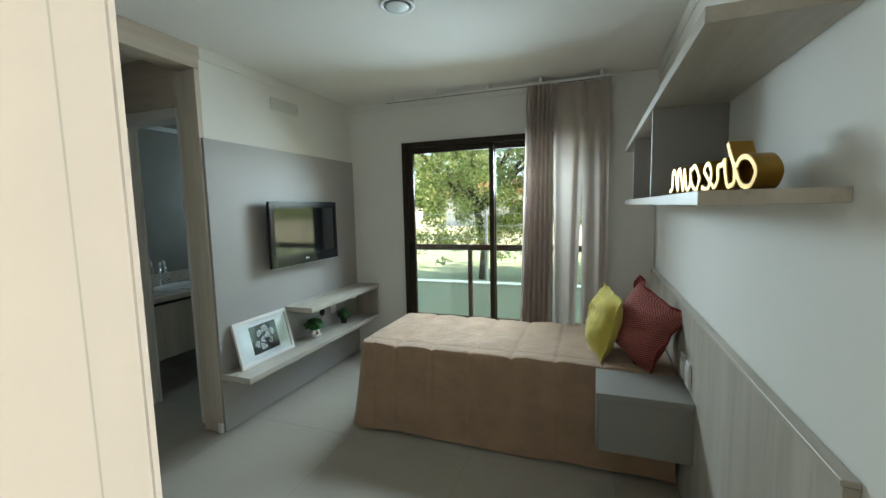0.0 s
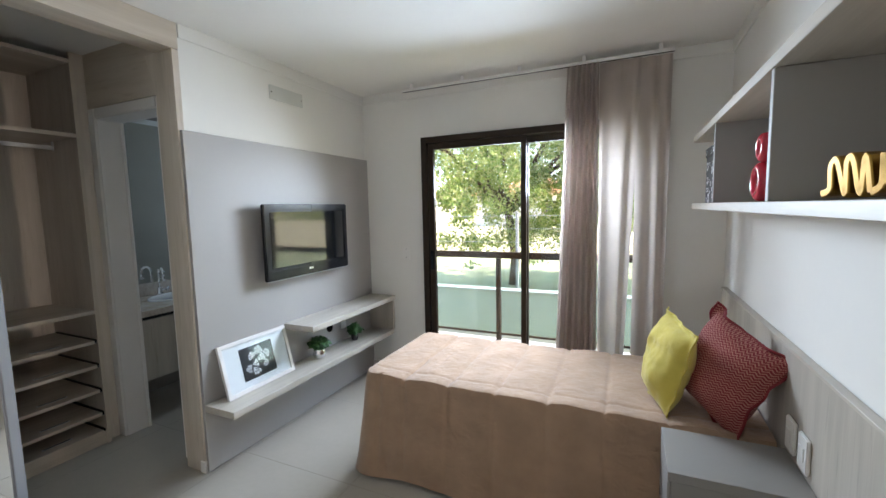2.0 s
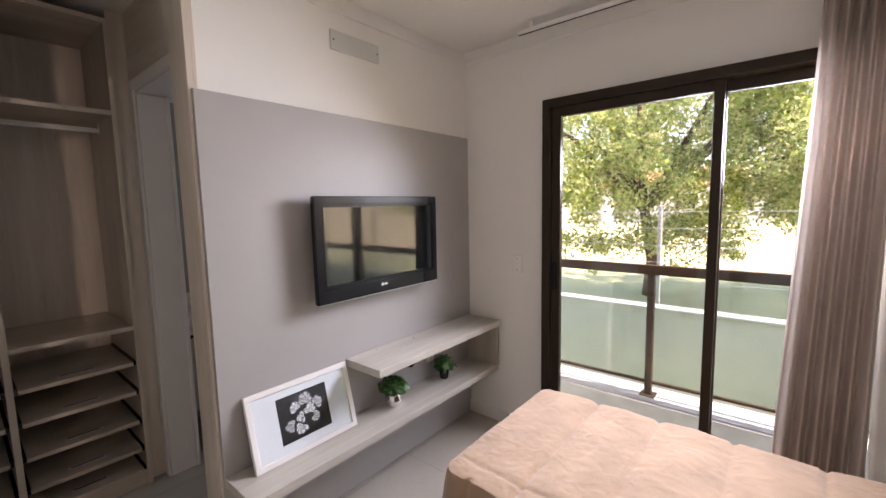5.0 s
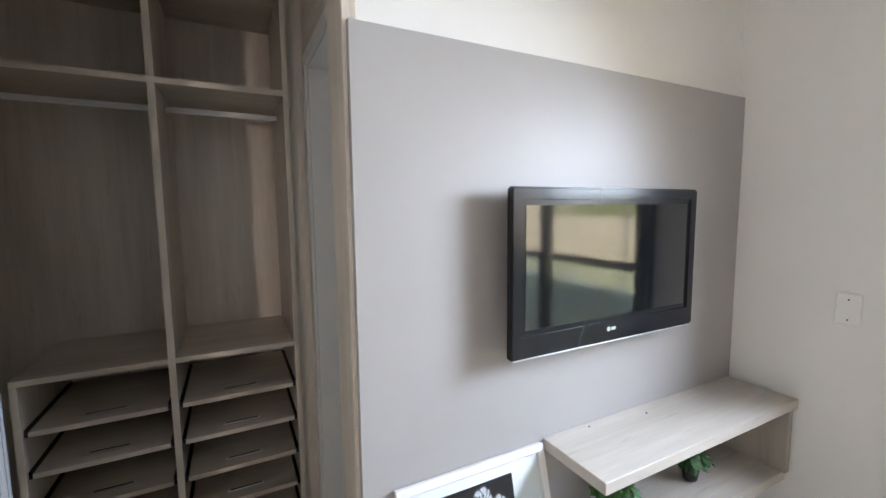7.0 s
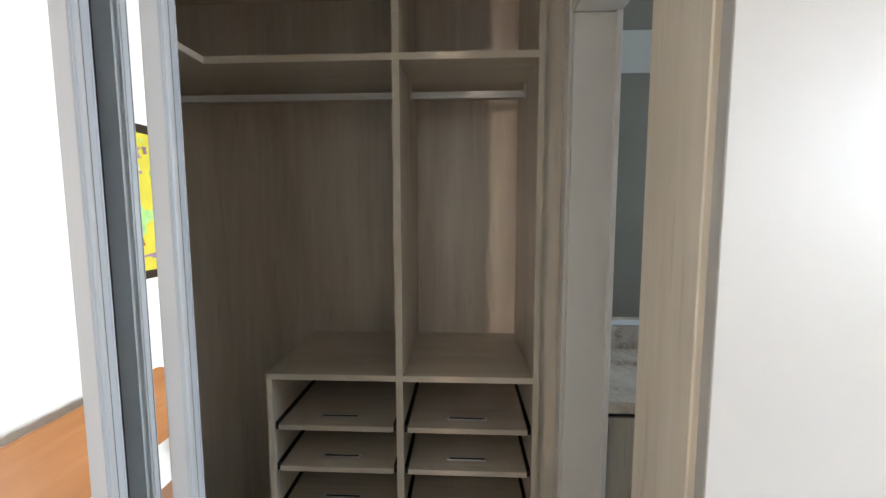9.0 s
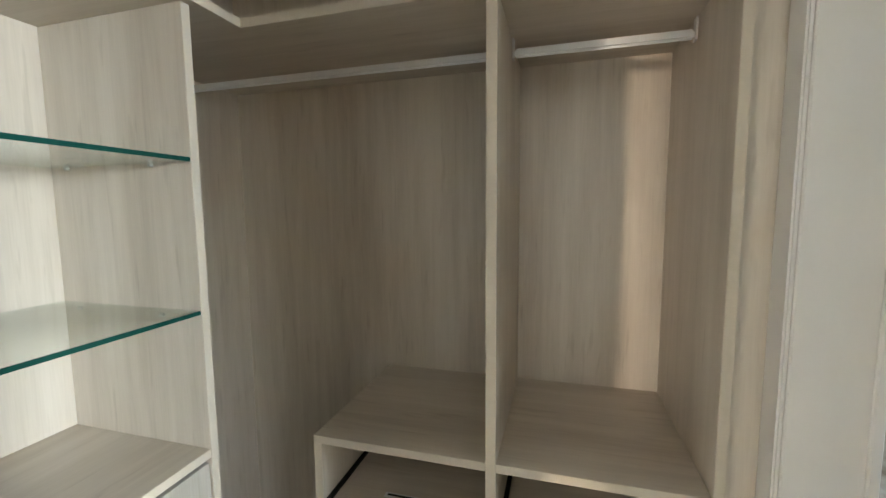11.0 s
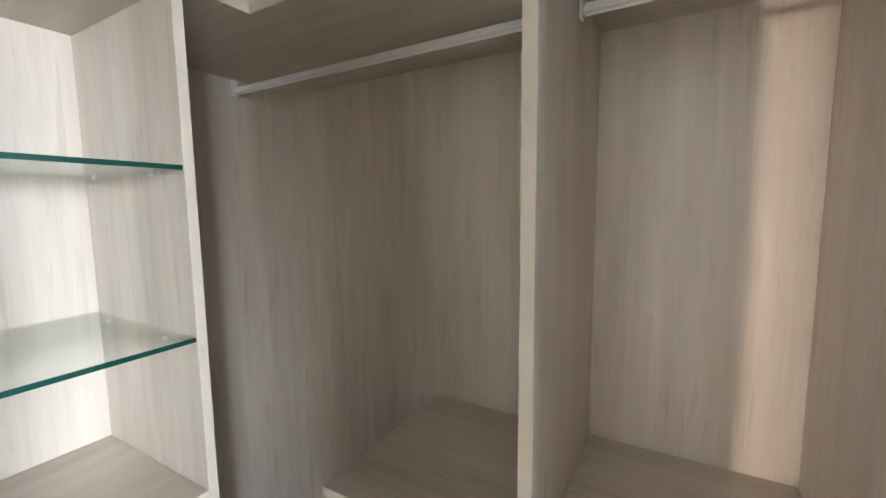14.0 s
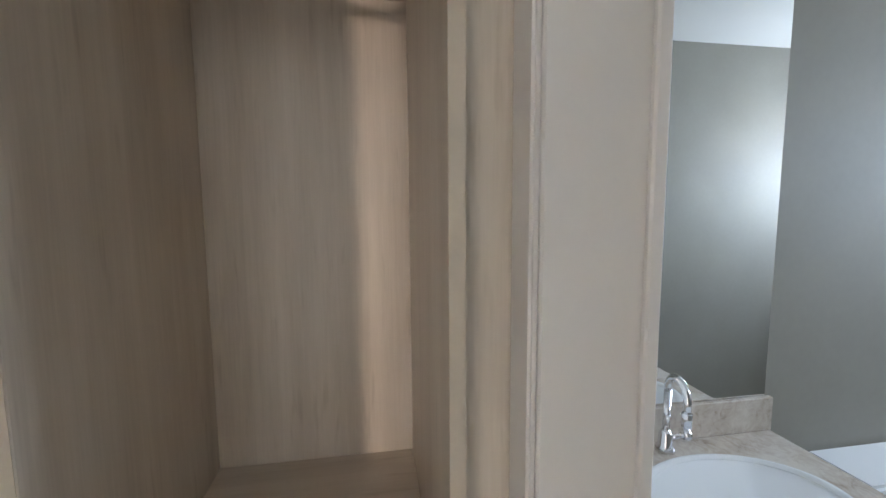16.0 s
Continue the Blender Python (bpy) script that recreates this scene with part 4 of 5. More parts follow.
def bedspread():
    """Cloth laid over the mattress, sewn across in bands, falling to the floor on three sides."""
    x0, x1, y0, y1, rad = -1.375, 0.535, 2.60, 3.43, 0.07
    step = 0.012
    line = []

    def run(a, b):
        n = max(2, int((Vector(b) - Vector(a)).length / step))
        for i in range(n):
            line.append(Vector(a).lerp(Vector(b), i / n))

    run((x1, y0), (x0 + rad, y0))
    for i in range(10):
        a = radians(270 - 90 * i / 10)
        line.append(Vector((x0 + rad + rad * math.cos(a), y0 + rad + rad * math.sin(a))))
    run((x0, y0 + rad), (x0, y1 - rad))
    for i in range(10):
        a = radians(180 - 90 * i / 10)
        line.append(Vector((x0 + rad + rad * math.cos(a), y1 - rad + rad * math.sin(a))))
    run((x0 + rad, y1), (x1, y1))
    line.append(Vector((x1, y1)))
    length = [0.0]
    for a, b in zip(line, line[1:]):
        length.append(length[-1] + (b - a).length)
    normal = []
    for i in range(len(line)):
        d = line[min(i + 1, len(line) - 1)] - line[max(i - 1, 0)]
        normal.append(Vector((-d.y, d.x)).normalized())
    mid_y = (y0 + y1) / 2
    seams = [x0 + 0.02 + 0.255 * k for k in range(1, 8)]

    def top_z(x, y):
        z = 0.578 + 0.006 * noise.noise((x * 3, y * 3, 0)) + 0.006 * noise.noise((x * 9, y * 6, 2))
        z += 0.004 * abs(noise.noise((x * 22, y * 5, 5))) + 0.002 * noise.noise((x * 40, y * 40, 1))
        near = min(abs(x - s) for s in seams)
        z -= 0.013 * math.exp(-((near / 0.009) ** 2)) - 0.006 * min(1.0, (near / 0.12))
        z -= 0.006 * math.exp(-(((y - y0 - 0.10) / 0.008) ** 2))
        return z

    rings = []
    inner = 46
    for k in range(inner):
        f = k / inner
        ring = []
        for p in line:
            tx = min(max(p.x, x0 + 0.41), x1)
            q = Vector((tx, mid_y)).lerp(p, f * 0.955)
            ring.append((q.x, q.y, top_z(q.x, q.y)))
        rings.append(ring)
    profile = [(-0.012, 0.572), (-0.004, 0.560), (0.0, 0.540), (0.004, 0.50), (0.010, 0.44), (0.016, 0.37), (0.022, 0.30), (0.030, 0.23), (0.038, 0.16), (0.046, 0.09), (0.052, 0.05), (0.054, 0.028), (0.058, 0.018)]
    for k, (out, z) in enumerate(profile):
        ring = []
        drop = max(0.0, (0.56 - z) / 0.54)
        for p, n, s in zip(line, normal, length):
            corner = math.exp(-(((s - 1.86) / 0.11) ** 2)) + math.exp(-(((s - 2.66) / 0.11) ** 2))
            wave = 0.003 * math.sin(s * 7 + 1.3 * drop) + 0.003 * math.sin(s * 17 + 2.0) + 0.006 * noise.noise((s * 5, z * 4, 7)) + 0.004 * noise.noise((s * 14, z * 9, 3))
            o = out + drop * wave * 1.1 + drop * 0.018 * corner
            near = min(abs(p.x - q) for q in seams)
            if z > 0.05:
                o -= 0.008 * math.exp(-((near / 0.010) ** 2)) * (1 if abs(n.y) > 0.5 else 0)
                o -= 0.012 * math.exp(-(((s - 1.79) / 0.010) ** 2)) + 0.012 * math.exp(-(((s - 2.74) / 0.010) ** 2))
            zz = z + (0.005 * math.sin(s * 5.0) + 0.003 * math.sin(s * 13)) * drop
            if k == 0:
                zz = top_z(p.x, p.y) - 0.004
            ring.append((p.x + n.x * o, p.y + n.y * o, max(0.003, zz)))
        rings.append(ring)
    pieces = []
    for first, last in ((0, inner), (inner, len(rings) - 3), (len(rings) - 3, len(rings) - 1)):
        bm = bmesh.new()
        vs = [[bm.verts.new(p) for p in ring] for ring in rings[first:last + 1]]
        for a, b in zip(vs, vs[1:]):
            for i in range(len(line) - 1):
                bm.faces.new((a[i], a[i + 1], b[i + 1], b[i]))
        bmesh.ops.remove_doubles(bm, verts=bm.verts[:], dist=0.0004)
        pieces.append(bm)
    return pieces


spread = thing("bedspread", (-0.4, 3.0, 0.0), "sand-brown quilted bedspread reaching the floor", "bedspread")
cloth_top, cloth_skirt, cloth_hem = bedspread()
part("quilted_top", cloth_top, M["bedspread"], spread, "", True)
skirt = part("skirt", cloth_skirt, M["bedspread"], spread, "", True)
part("hem", cloth_hem, M["bedspread"], skirt, "", True)


def cushion(place, size, thick, m, material, label, seed, pipe=0.0, pinch=0.10, flange=0.0):
    """A stuffed square cushion with drawn-out corners and soft creases, in its own plane x-z, facing -y."""
    r = random.Random(seed)
    o = r.uniform(0, 50)
    bm = bmesh.new()
    uvl = bm.loops.layers.uv.new("UVMap")
    n = 36
    sides = []
    for side in (-1, 1):
        grid = []
        for j in range(n + 1):
            row = []
            for i in range(n + 1):
                u, v = 2 * i / n - 1, 2 * j / n - 1
                e = 1 - pinch * (1 - abs(v) ** 2.2) * abs(u) ** 6
                g = 1 - pinch * (1 - abs(u) ** 2.2) * abs(v) ** 6
                x, z = u * size / 2 * e, v * size / 2 * g
                a, b = min(1.0, abs(u) / (1 - flange)), min(1.0, abs(v) / (1 - flange))
                h = (max(0.0, 1 - a ** 2.6) * max(0.0, 1 - b ** 2.6)) ** 0.55
                out = max(0.0, max(abs(u), abs(v)) - 1 + flange)
                y = side * thick / 2 * h * (1 + 0.22 * noise.noise((u * 1.7 + o, v * 1.7, side))) + side * 0.006 * h * noise.noise((u * 6 + o, v * 6, side * 3))
                y += 0.012 * noise.noise((u * 2 + o, v * 2, 9)) + out * 0.30 * noise.noise((u * 3.1 + o, v * 3.1, 4)) + side * 0.004 * min(1.0, out * 12)
                row.append((x, y, z, (u + 1) / 2, (v + 1) / 2))
            grid.append(row)
        sides.append(grid)
    for grid in sides:
        vs = [[bm.verts.new(p[:3]) for p in row] for row in grid]
        for j in range(n):
            for i in range(n):
                f = bm.faces.new((vs[j][i], vs[j][i + 1], vs[j + 1][i + 1], vs[j + 1][i]))
                for lp, (a, b) in zip(f.loops, ((j, i), (j, i + 1), (j + 1, i + 1), (j + 1, i))):
                    lp[uvl].uv = grid[a][b][3:]
    rim = [v for v in bm.verts if v.is_boundary]
    bmesh.ops.remove_doubles(bm, verts=rim, dist=0.012)
    turned(bm, m)
    ob = thing("cushion", place, label, "cushion")
    part("cover", bm, material, ob, "", True)
    if pipe:
        pts = []
        for k in range(4):
            for i in range(24):
                w = 2 * i / 24 - 1
                u, v = ((w, -1), (1, w), (-w, 1), (-1, -w))[k]
                e = 1 - pinch * (1 - abs(v) ** 2.2) * abs(u) ** 6
                g = 1 - pinch * (1 - abs(u) ** 2.2) * abs(v) ** 6
                pts.append((u * size / 2 * e, 0.012 * noise.noise((u * 2 + o, v * 2, 9)) + flange * 0.30 * noise.noise((u * 3.1 + o, v * 3.1, 4)), v * size / 2 * g))
        pts.append(pts[0])
        part("piping", turned(tube(pts, pipe, 6), m), material, ob, "", True)
    return ob


cushion((0.15, 2.86, 0.585), 0.41, 0.16, pose(0.178, 2.87, 0.762, 0, 19, 0) @ pose(0, 0, 0, 4, 0, -78), M["yellow"], "mustard-yellow linen cushion leaning on the bed", 3, 0.004, 0.06, 0.09)
cushion((0.36, 2.76, 0.585), 0.44, 0.21, pose(0.385, 2.765, 0.780, -8, 16, 0) @ pose(0, 0, 0, 0, 16, -58), M["red_zigzag"], "brick-red herringbone cushion with a pale weave", 5, 0.006, 0.16, 0.13)

ns = thing("nightstand", (0.34, 2.4, 0.3), "taupe floating bedside box on the headboard", "nightstand")
part("body", boxes((0.150, 0.546, 2.244, 2.552, 0.302, 0.553), bevel=0.0015), M["bedside"], ns)
part("top", boxes((0.139, 0.546, 2.238, 2.553, 0.556, 0.589), bevel=0.0015), M["bedside"], ns)
part("drawer_front", boxes((0.139, 0.1485, 2.242, 2.552, 0.304, 0.552), bevel=0.0015), M["bedside"], ns)
for y0 in (2.335, 2.455):
    o = thing("wall_socket", (0.545, y0 + 0.04, 0.67), "white wall socket plate on the headboard", "socket", "sockets above the bedside box")
    part("plate", boxes((0.534, 0.5465, y0, y0 + 0.078, 0.612, 0.732), bevel=0.004, segments=2), M["white_plastic"], o)
    part("rocker", boxes((0.530, 0.5338, y0 + 0.018, y0 + 0.060, 0.648, 0.696), bevel=0.003), M["white_plastic"], o)

over = thing("wall_shelf", (0.45, 2.4, 1.48), "pale ash wall shelf with grey dividers above the bed", "shelf")
part("lower_board", boxes((0.32, EX - 0.0015, 1.245, 3.425, 1.465, 1.496), bevel=0.0015), M["ash_y"], over)
part("upper_board", boxes((0.32, EX - 0.0015, 1.245, 3.445, 1.829, 1.861), bevel=0.0015), M["ash_y"], over)
part("divider", boxes((0.324, EX - 0.0015, 2.042, 2.066, 1.4965, 1.8285), bevel=0.0015), M["taupe"], over, "taupe-grey divider")
part("divider", boxes((0.324, EX - 0.0015, 2.815, 2.839, 1.4965, 1.8285), bevel=0.0015), M["taupe"], over, "taupe-grey divider")

# gold word: strokes drawn in a plane (u along the word, v up), seen from behind
SU, SV = 0.089, 0.071
STROKES = {
    "d": ([(0.95, 0.72), (0.72, 0.98), (0.36, 0.92), (0.08, 0.48), (0.30, 0.04), (0.70, 0.12), (0.96, 0.60)]),
    "d_stem": ([(1.40, 1.58), (1.24, 1.20), (1.02, 0.70), (1.02, 0.18), (1.32, 0.06)]),
    "r": ([(1.32, 0.06), (1.46, 0.55), (1.52, 1.0), (1.62, 0.86), (1.86, 0.82), (1.84, 0.35), (2.02, 0.05)]),
    "e": ([(2.02, 0.05), (2.32, 0.35), (2.62, 0.75), (2.42, 1.0), (2.22, 0.62), (2.38, 0.08), (2.80, 0.12)]),
    "a": ([(3.52, 0.85), (3.25, 1.0), (2.95, 0.5), (3.15, 0.04), (3.48, 0.40), (3.56, 0.95), (3.56, 0.25), (3.80, 0.06)]),
    "m": ([(3.80, 0.06), (3.98, 0.95), (4.06, 0.05), (4.30, 0.92), (4.46, 0.85), (4.46, 0.05), (4.74, 0.92), (4.92, 0.80), (4.92, 0.2), (5.16, 0.06)]),
}
word = thing("word_ornament", (0.42, 1.62, 1.496), "glossy gold ornament of the word dream, seen from behind", "ornament")
w0, w1 = Vector((0.482, 1.362, 1.5045)), Vector((0.372, 1.835, 1.5045))
wu = (w1 - w0).normalized()
wn_dir = wu.cross(Vector((0, 0, 1)))
base = Matrix(((wu.x, 0, wn_dir.x, w0.x), (wu.y, 0, wn_dir.y, w0.y), (0, 1, 0, w0.z), (0, 0, 0, 1)))


def ribbon(pts, thick, deep):
    """A stroke that runs smoothly through the points, flat in front, with eased edges."""
    line = []
    for k in range(len(pts) - 1):
        p = [Vector(pts[min(max(q, 0), len(pts) - 1)]) for q in (k - 1, k, k + 1, k + 2)]
        for n in range(8):
            t = n / 8
            line.append(0.5 * (2 * p[1] + (p[2] - p[0]) * t + (2 * p[0] - 5 * p[1] + 4 * p[2] - p[3]) * t * t + (3 * p[1] - p[0] - 3 * p[2] + p[3]) * t ** 3))
    line.append(Vector(pts[-1]))
    e = 0.0022
    section = ((-thick / 2, -deep + e), (-thick / 2 + e, -deep), (thick / 2 - e, -deep), (thick / 2, -deep + e), (thick / 2, deep), (-thick / 2, deep))
    bm = bmesh.new()
    rings = []
    for k, c in enumerate(line):
        d = (line[min(k + 1, len(line) - 1)] - line[max(k - 1, 0)]).normalized()
        rings.append([bm.verts.new((c.x - d.y * a, c.y + d.x * a, b)) for a, b in section])
    for one, two in zip(rings, rings[1:]):
        for k in range(6):
            bm.faces.new((one[k], one[(k + 1) % 6], two[(k + 1) % 6], two[k]))
    bm.faces.new(rings[0])
    bm.faces.new(rings[-1])
    return bm


for letter, pts in STROKES.items():
    part("letter", turned(ribbon([(u * SU, v * SV) for u, v in pts], 0.0155, 0.027), base), M["gold"], word)

# coral ornament: two rounded loops, one on the other
orn = thing("loop_ornament", (0.43, 2.555, 1.496), "glossy coral-red ceramic ornament of two stacked loops", "ornament")


def loop(cy, cz, big, small, deep):
    """A closed ring in the plane y-z with a tall oval section along x."""
    bm = bmesh.new()
    rings = []
    for i in range(40):
        a = 2 * math.pi * i / 40
        rings.append([bm.verts.new((0.43 + deep * math.sin(b), cy + (big + small * math.cos(b)) * math.cos(a), cz + (big + small * math.cos(b)) * math.sin(a))) for b in (2 * math.pi * k / 16 for k in range(16))])
    for i in range(40):
        for k in range(16):
            bm.faces.new((rings[i][k], rings[(i + 1) % 40][k], rings[(i + 1) % 40][(k + 1) % 16], rings[i][(k + 1) % 16]))
    return bm


part("lower_loop", loop(2.555, 1.5670, 0.050, 0.020, 0.024), M["pink"], orn, "", True)
part("upper_loop", loop(2.530, 1.6850, 0.034, 0.018, 0.022), M["pink"], orn, "", True)

fbx = thing("gift_box", (0.45, 3.1, 1.496), "black storage box with white flower motifs", "box")
part("body", boxes((0.365, 0.565, 2.93, 3.30, 1.4965, 1.729), bevel=0.002), M["flower_box"], fbx)
part("lid", boxes((0.360, 0.570, 2.925, 3.305, 1.7295, 1.774), bevel=0.002), M["flower_box"], fbx)
frng = random.Random(9)
spots = []
while len(spots) < 30:
    cy, cz, cr = frng.uniform(2.95, 3.28), frng.uniform(1.514, 1.754), frng.choice((0.010, 0.013, 0.020, 0.024))
    if abs(cz - 1.7295) > cr + 0.001 and all((cy - a) ** 2 + (cz - b) ** 2 > (cr + c + 0.005) ** 2 for a, b, c in spots) and cz + cr < 1.772 or len(spots) > 60:
        spots.append((cy, cz, cr))
    elif frng.random() < 0.002:
        break
for cy, cz, cr in spots:
    xf = 0.3597 if cz > 1.7295 else 0.3647
    motif = part("flower_motif", lathe([(cr, 0), (cr, 0.0003)], (xf - 0.0003, cy, cz), 14, "x"), M["paper"], fbx)
    part("centre", lathe([(cr * 0.5, 0), (cr * 0.5, 0.0003)], (xf - 0.0007, cy, cz), 12, "x"), M["flower_box"], motif)

# ---- bedroom: seat and lamp by the entry wall ----
CX = -1.565


def rounded_board(w, h, thick, radius, m):
    """A board in its own plane x-z with large rounded corners and eased edges."""
    bm = bmesh.new()
    ring = []
    for cx, cz, a0 in ((w / 2 - radius, h / 2 - radius, 0), (-w / 2 + radius, h / 2 - radius, 90), (-w / 2 + radius, -h / 2 + radius, 180), (w / 2 - radius, -h / 2 + radius, 270)):
        for k in range(7):
            a = radians(a0 + 15 * k)
            ring.append(bm.verts.new((cx + radius * math.cos(a), -thick / 2, cz + radius * math.sin(a))))
    face = bm.faces.new(ring)
    out = bmesh.ops.extrude_face_region(bm, geom=[face])
    bmesh.ops.translate(bm, vec=(0, thick, 0), verts=[v for v in out["geom"] if isinstance(v, bmesh.types.BMVert)])
    rim = [e for e in bm.edges if abs(e.verts[0].co.y - e.verts[1].co.y) < 1e-6]
    bmesh.ops.bevel(bm, geom=rim, offset=thick * 0.28, segments=2, affect="EDGES")
    return turned(bm, m)


chair = thing("lounge_chair", (CX, 0.95, 0), "honey-coloured wooden lounge chair with a slanted back board", "chair")
part("backrest", rounded_board(0.62, 0.27, 0.022, 0.045, pose(CX, 0.685, 0.70, 24, 0, 0)), M["orange_wood"], chair)
part("seat", rounded_board(0.62, 0.40, 0.024, 0.04, pose(CX, 0.94, 0.405, 95, 0, 0)), M["orange_wood"], chair)
for x in (CX - 0.25, CX + 0.25):
    part("back_post", turned(boxes((-0.02, 0.02, -0.014, 0.014, -0.25, 0.20), bevel=0.006, segments=2), pose(x, 0.735, 0.535, 22, 0, 0)), M["orange_wood"], chair)
    part("leg", turned(boxes((-0.02, 0.02, -0.02, 0.02, 0, 0.41), bevel=0.006, segments=2), pose(x, 0.80, 0, 0, 0, 0)), M["orange_wood"], chair)
    part("leg", turned(boxes((-0.02, 0.02, -0.02, 0.02, 0, 0.415), bevel=0.006, segments=2), pose(x, 1.08, 0, 0, 0, 0)), M["orange_wood"], chair)
    part("rail", boxes((x - 0.012, x + 0.012, 0.80, 1.08, 0.32, 0.37), bevel=0.004), M["orange_wood"], chair)
cushion((-1.30, 0.96, 0.43), 0.22, 0.08, pose(-1.30, 0.96, 0.458, 85, 0, 10), M["red"], "crimson velvet cushion on the wooden chair", 7)

table = thing("side_table", (-0.92, 0.73, 0), "small round honey-coloured wooden side table", "table")
part("tabletop", lathe([(0.145, 0.43), (0.16, 0.436), (0.16, 0.448), (0.15, 0.454)], (-0.92, 0.73, 0), 40), M["orange_wood"], table, "", True)
for k in range(3):
    a = radians(30 + 120 * k)
    part("leg", tube([(-0.92 + 0.10 * math.cos(a), 0.73 + 0.10 * math.sin(a), 0.43), (-0.92 + 0.15 * math.cos(a), 0.73 + 0.15 * math.sin(a), 0.0)], 0.016, 10, 0.7), M["orange_wood"], table, "", True)
lamp = thing("table_lamp", (-0.865, 0.76, 0.454), "small lamp with a dark round base and charcoal drum shade", "lamp")
part("base", lathe([(0.035, 0), (0.045, 0.005), (0.058, 0.05), (0.05, 0.09), (0.018, 0.125), (0.012, 0.15)], (-0.865, 0.76, 0.4545), 28), M["lamp_base"], lamp, "", True)
sh = lathe([(0.085, 0.0), (0.075, 0.17), (0.073, 0.17), (0.083, 0.0)], (-0.865, 0.76, 0.6), 36)
part("shade", sh, M["lamp_shade"], lamp, "charcoal cloth shade", True)

paint = thing("painting", (-1.05, SY, 1.5), "yellow abstract painting with green patches in a dark frame", "painting")
A0, A1, Z0, Z1 = -1.362, -0.862, 1.175, 1.855
part("frame", boxes((A0, A1, SY + 0.001, SY + 0.028, Z0, Z0 + 0.035), (A0, A1, SY + 0.001, SY + 0.028, Z1 - 0.035, Z1), (A0, A0 + 0.035, SY + 0.001, SY + 0.028, Z0 + 0.035, Z1 - 0.035), (A1 - 0.035, A1, SY + 0.001, SY + 0.028, Z0 + 0.035, Z1 - 0.035), bevel=0.002), M["bronze"], paint)
part("canvas", boxes((A0 + 0.035, A1 - 0.035, SY + 0.001, SY + 0.014, Z0 + 0.035, Z1 - 0.035)), M["paint_yellow"], paint)


def dab(u, v, ru, rv, material, seed, lift):
    """An irregular patch of paint on the canvas; u runs to the viewer's right in the mirror."""
    r = random.Random(seed)
    bm = bmesh.new()
    ring = []
    for i in range(28):
        a = 2 * math.pi * i / 28
        k = 1 + 0.35 * math.sin(3 * a + seed) + 0.25 * r.uniform(-1, 1)
        ring.append(bm.verts.new((A0 + u * 0.5 + ru * k * math.cos(a), SY + 0.0145 + lift, Z0 + v * 0.675 + rv * k * math.sin(a))))
    bm.faces.new(ring)
    part("paint_patch", bm, material, paint)


for k, (u, v, ru, rv, mt) in enumerate(((0.44, 0.40, 0.055, 0.06, "paint_green"), (0.68, 0.74, 0.06, 0.05, "paint_green"), (0.62, 0.55, 0.013, 0.012, "paint_red"), (0.42, 0.24, 0.013, 0.012, "paint_red"), (0.55, 0.15, 0.05, 0.012, "paint_purple"), (0.74, 0.2, 0.015, 0.01, "paint_purple"), (0.30, 0.86, 0.03, 0.025, "paint_green"))):
    dab(u, v, ru, rv, M[mt], k + 1, 0.0003 * k)
crng = random.Random(4)
for k in range(44):
    dab(0.30 + crng.gauss(0, 0.10), 0.80 + crng.gauss(0, 0.065), crng.uniform(0.006, 0.018), crng.uniform(0.005, 0.014), M[crng.choice(("paint_purple", "paint_purple", "paint_green", "print_grey"))], 20 + k, 0.0031 + 0.0001 * k)
esw = thing("light_switch", (-0.50, SY, 1.1), "white switch plate beside the entry", "switch")
part("plate", boxes((-0.535, -0.46, SY + 0.0005, SY + 0.009, 1.04, 1.16), bevel=0.003), M["white_plastic"], esw)
part("rocker", boxes((-0.515, -0.48, SY + 0.0092, SY + 0.013, 1.075, 1.125), bevel=0.002), M["white_plastic"], esw)

# ---- closet ----
FX, RX = -3.105, -3.63  # front and back of the long unit
ward = thing("wardrobe", (-3.37, 1.7, 0), "open pale oak wardrobe with empty bays and pull-out shoe trays", "wardrobe")
part("back_panel", boxes((RX - 0.018, RX, 0.55, 2.1615, 0.0, 2.44)), M["oak_z"], ward)
part("side_panel", boxes((RX, FX, 2.162, 2.183, 0.0, 2.44), bevel=0.001), M["oak_z"], ward)
part("divider", boxes((RX, FX, 1.678, 1.703, 0.0, 1.9745), bevel=0.001), M["oak_z"], ward)
part("divider", boxes((RX, FX, 1.678, 1.703, 1.9985, 2.4175), bevel=0.001), M["oak_z"], ward)
part("low_side_panel", boxes((RX, FX, 1.204, 1.226, 0.0, 0.8705), bevel=0.001), M["oak_z"], ward)
part("top_board", boxes((RX, FX, 0.57, 2.1615, 2.418, 2.44), bevel=0.001), M["oak_y"], ward)
part("bay_board", boxes((RX, FX + 0.001, 1.7035, 2.1615, 0.871, 0.893), bevel=0.001), M["oak_y"], ward)
part("bay_board", boxes((RX, FX + 0.001, 1.204, 1.6775, 0.871, 0.893), bevel=0.001), M["oak_y"], ward)
part("plinth", boxes((RX + 0.02, FX - 0.01, 1.7035, 2.1615, 0.0, 0.085)), M["oak_y"], ward)
part("plinth", boxes((RX + 0.02, FX - 0.01, 1.2265, 1.6775, 0.0, 0.085)), M["oak_y"], ward)
lb = bmesh.new()
pts = [(RX, 2.1615), (FX, 2.1615), (FX, 1.037), (-2.345, 1.037), (-2.345, 0.551), (RX, 0.551)]
lo = [lb.verts.new((x, y, 1.975)) for x, y in pts]
hi = [lb.verts.new((x, y, 1.998)) for x, y in pts]
lb.faces.new(lo)
lb.faces.new(hi)
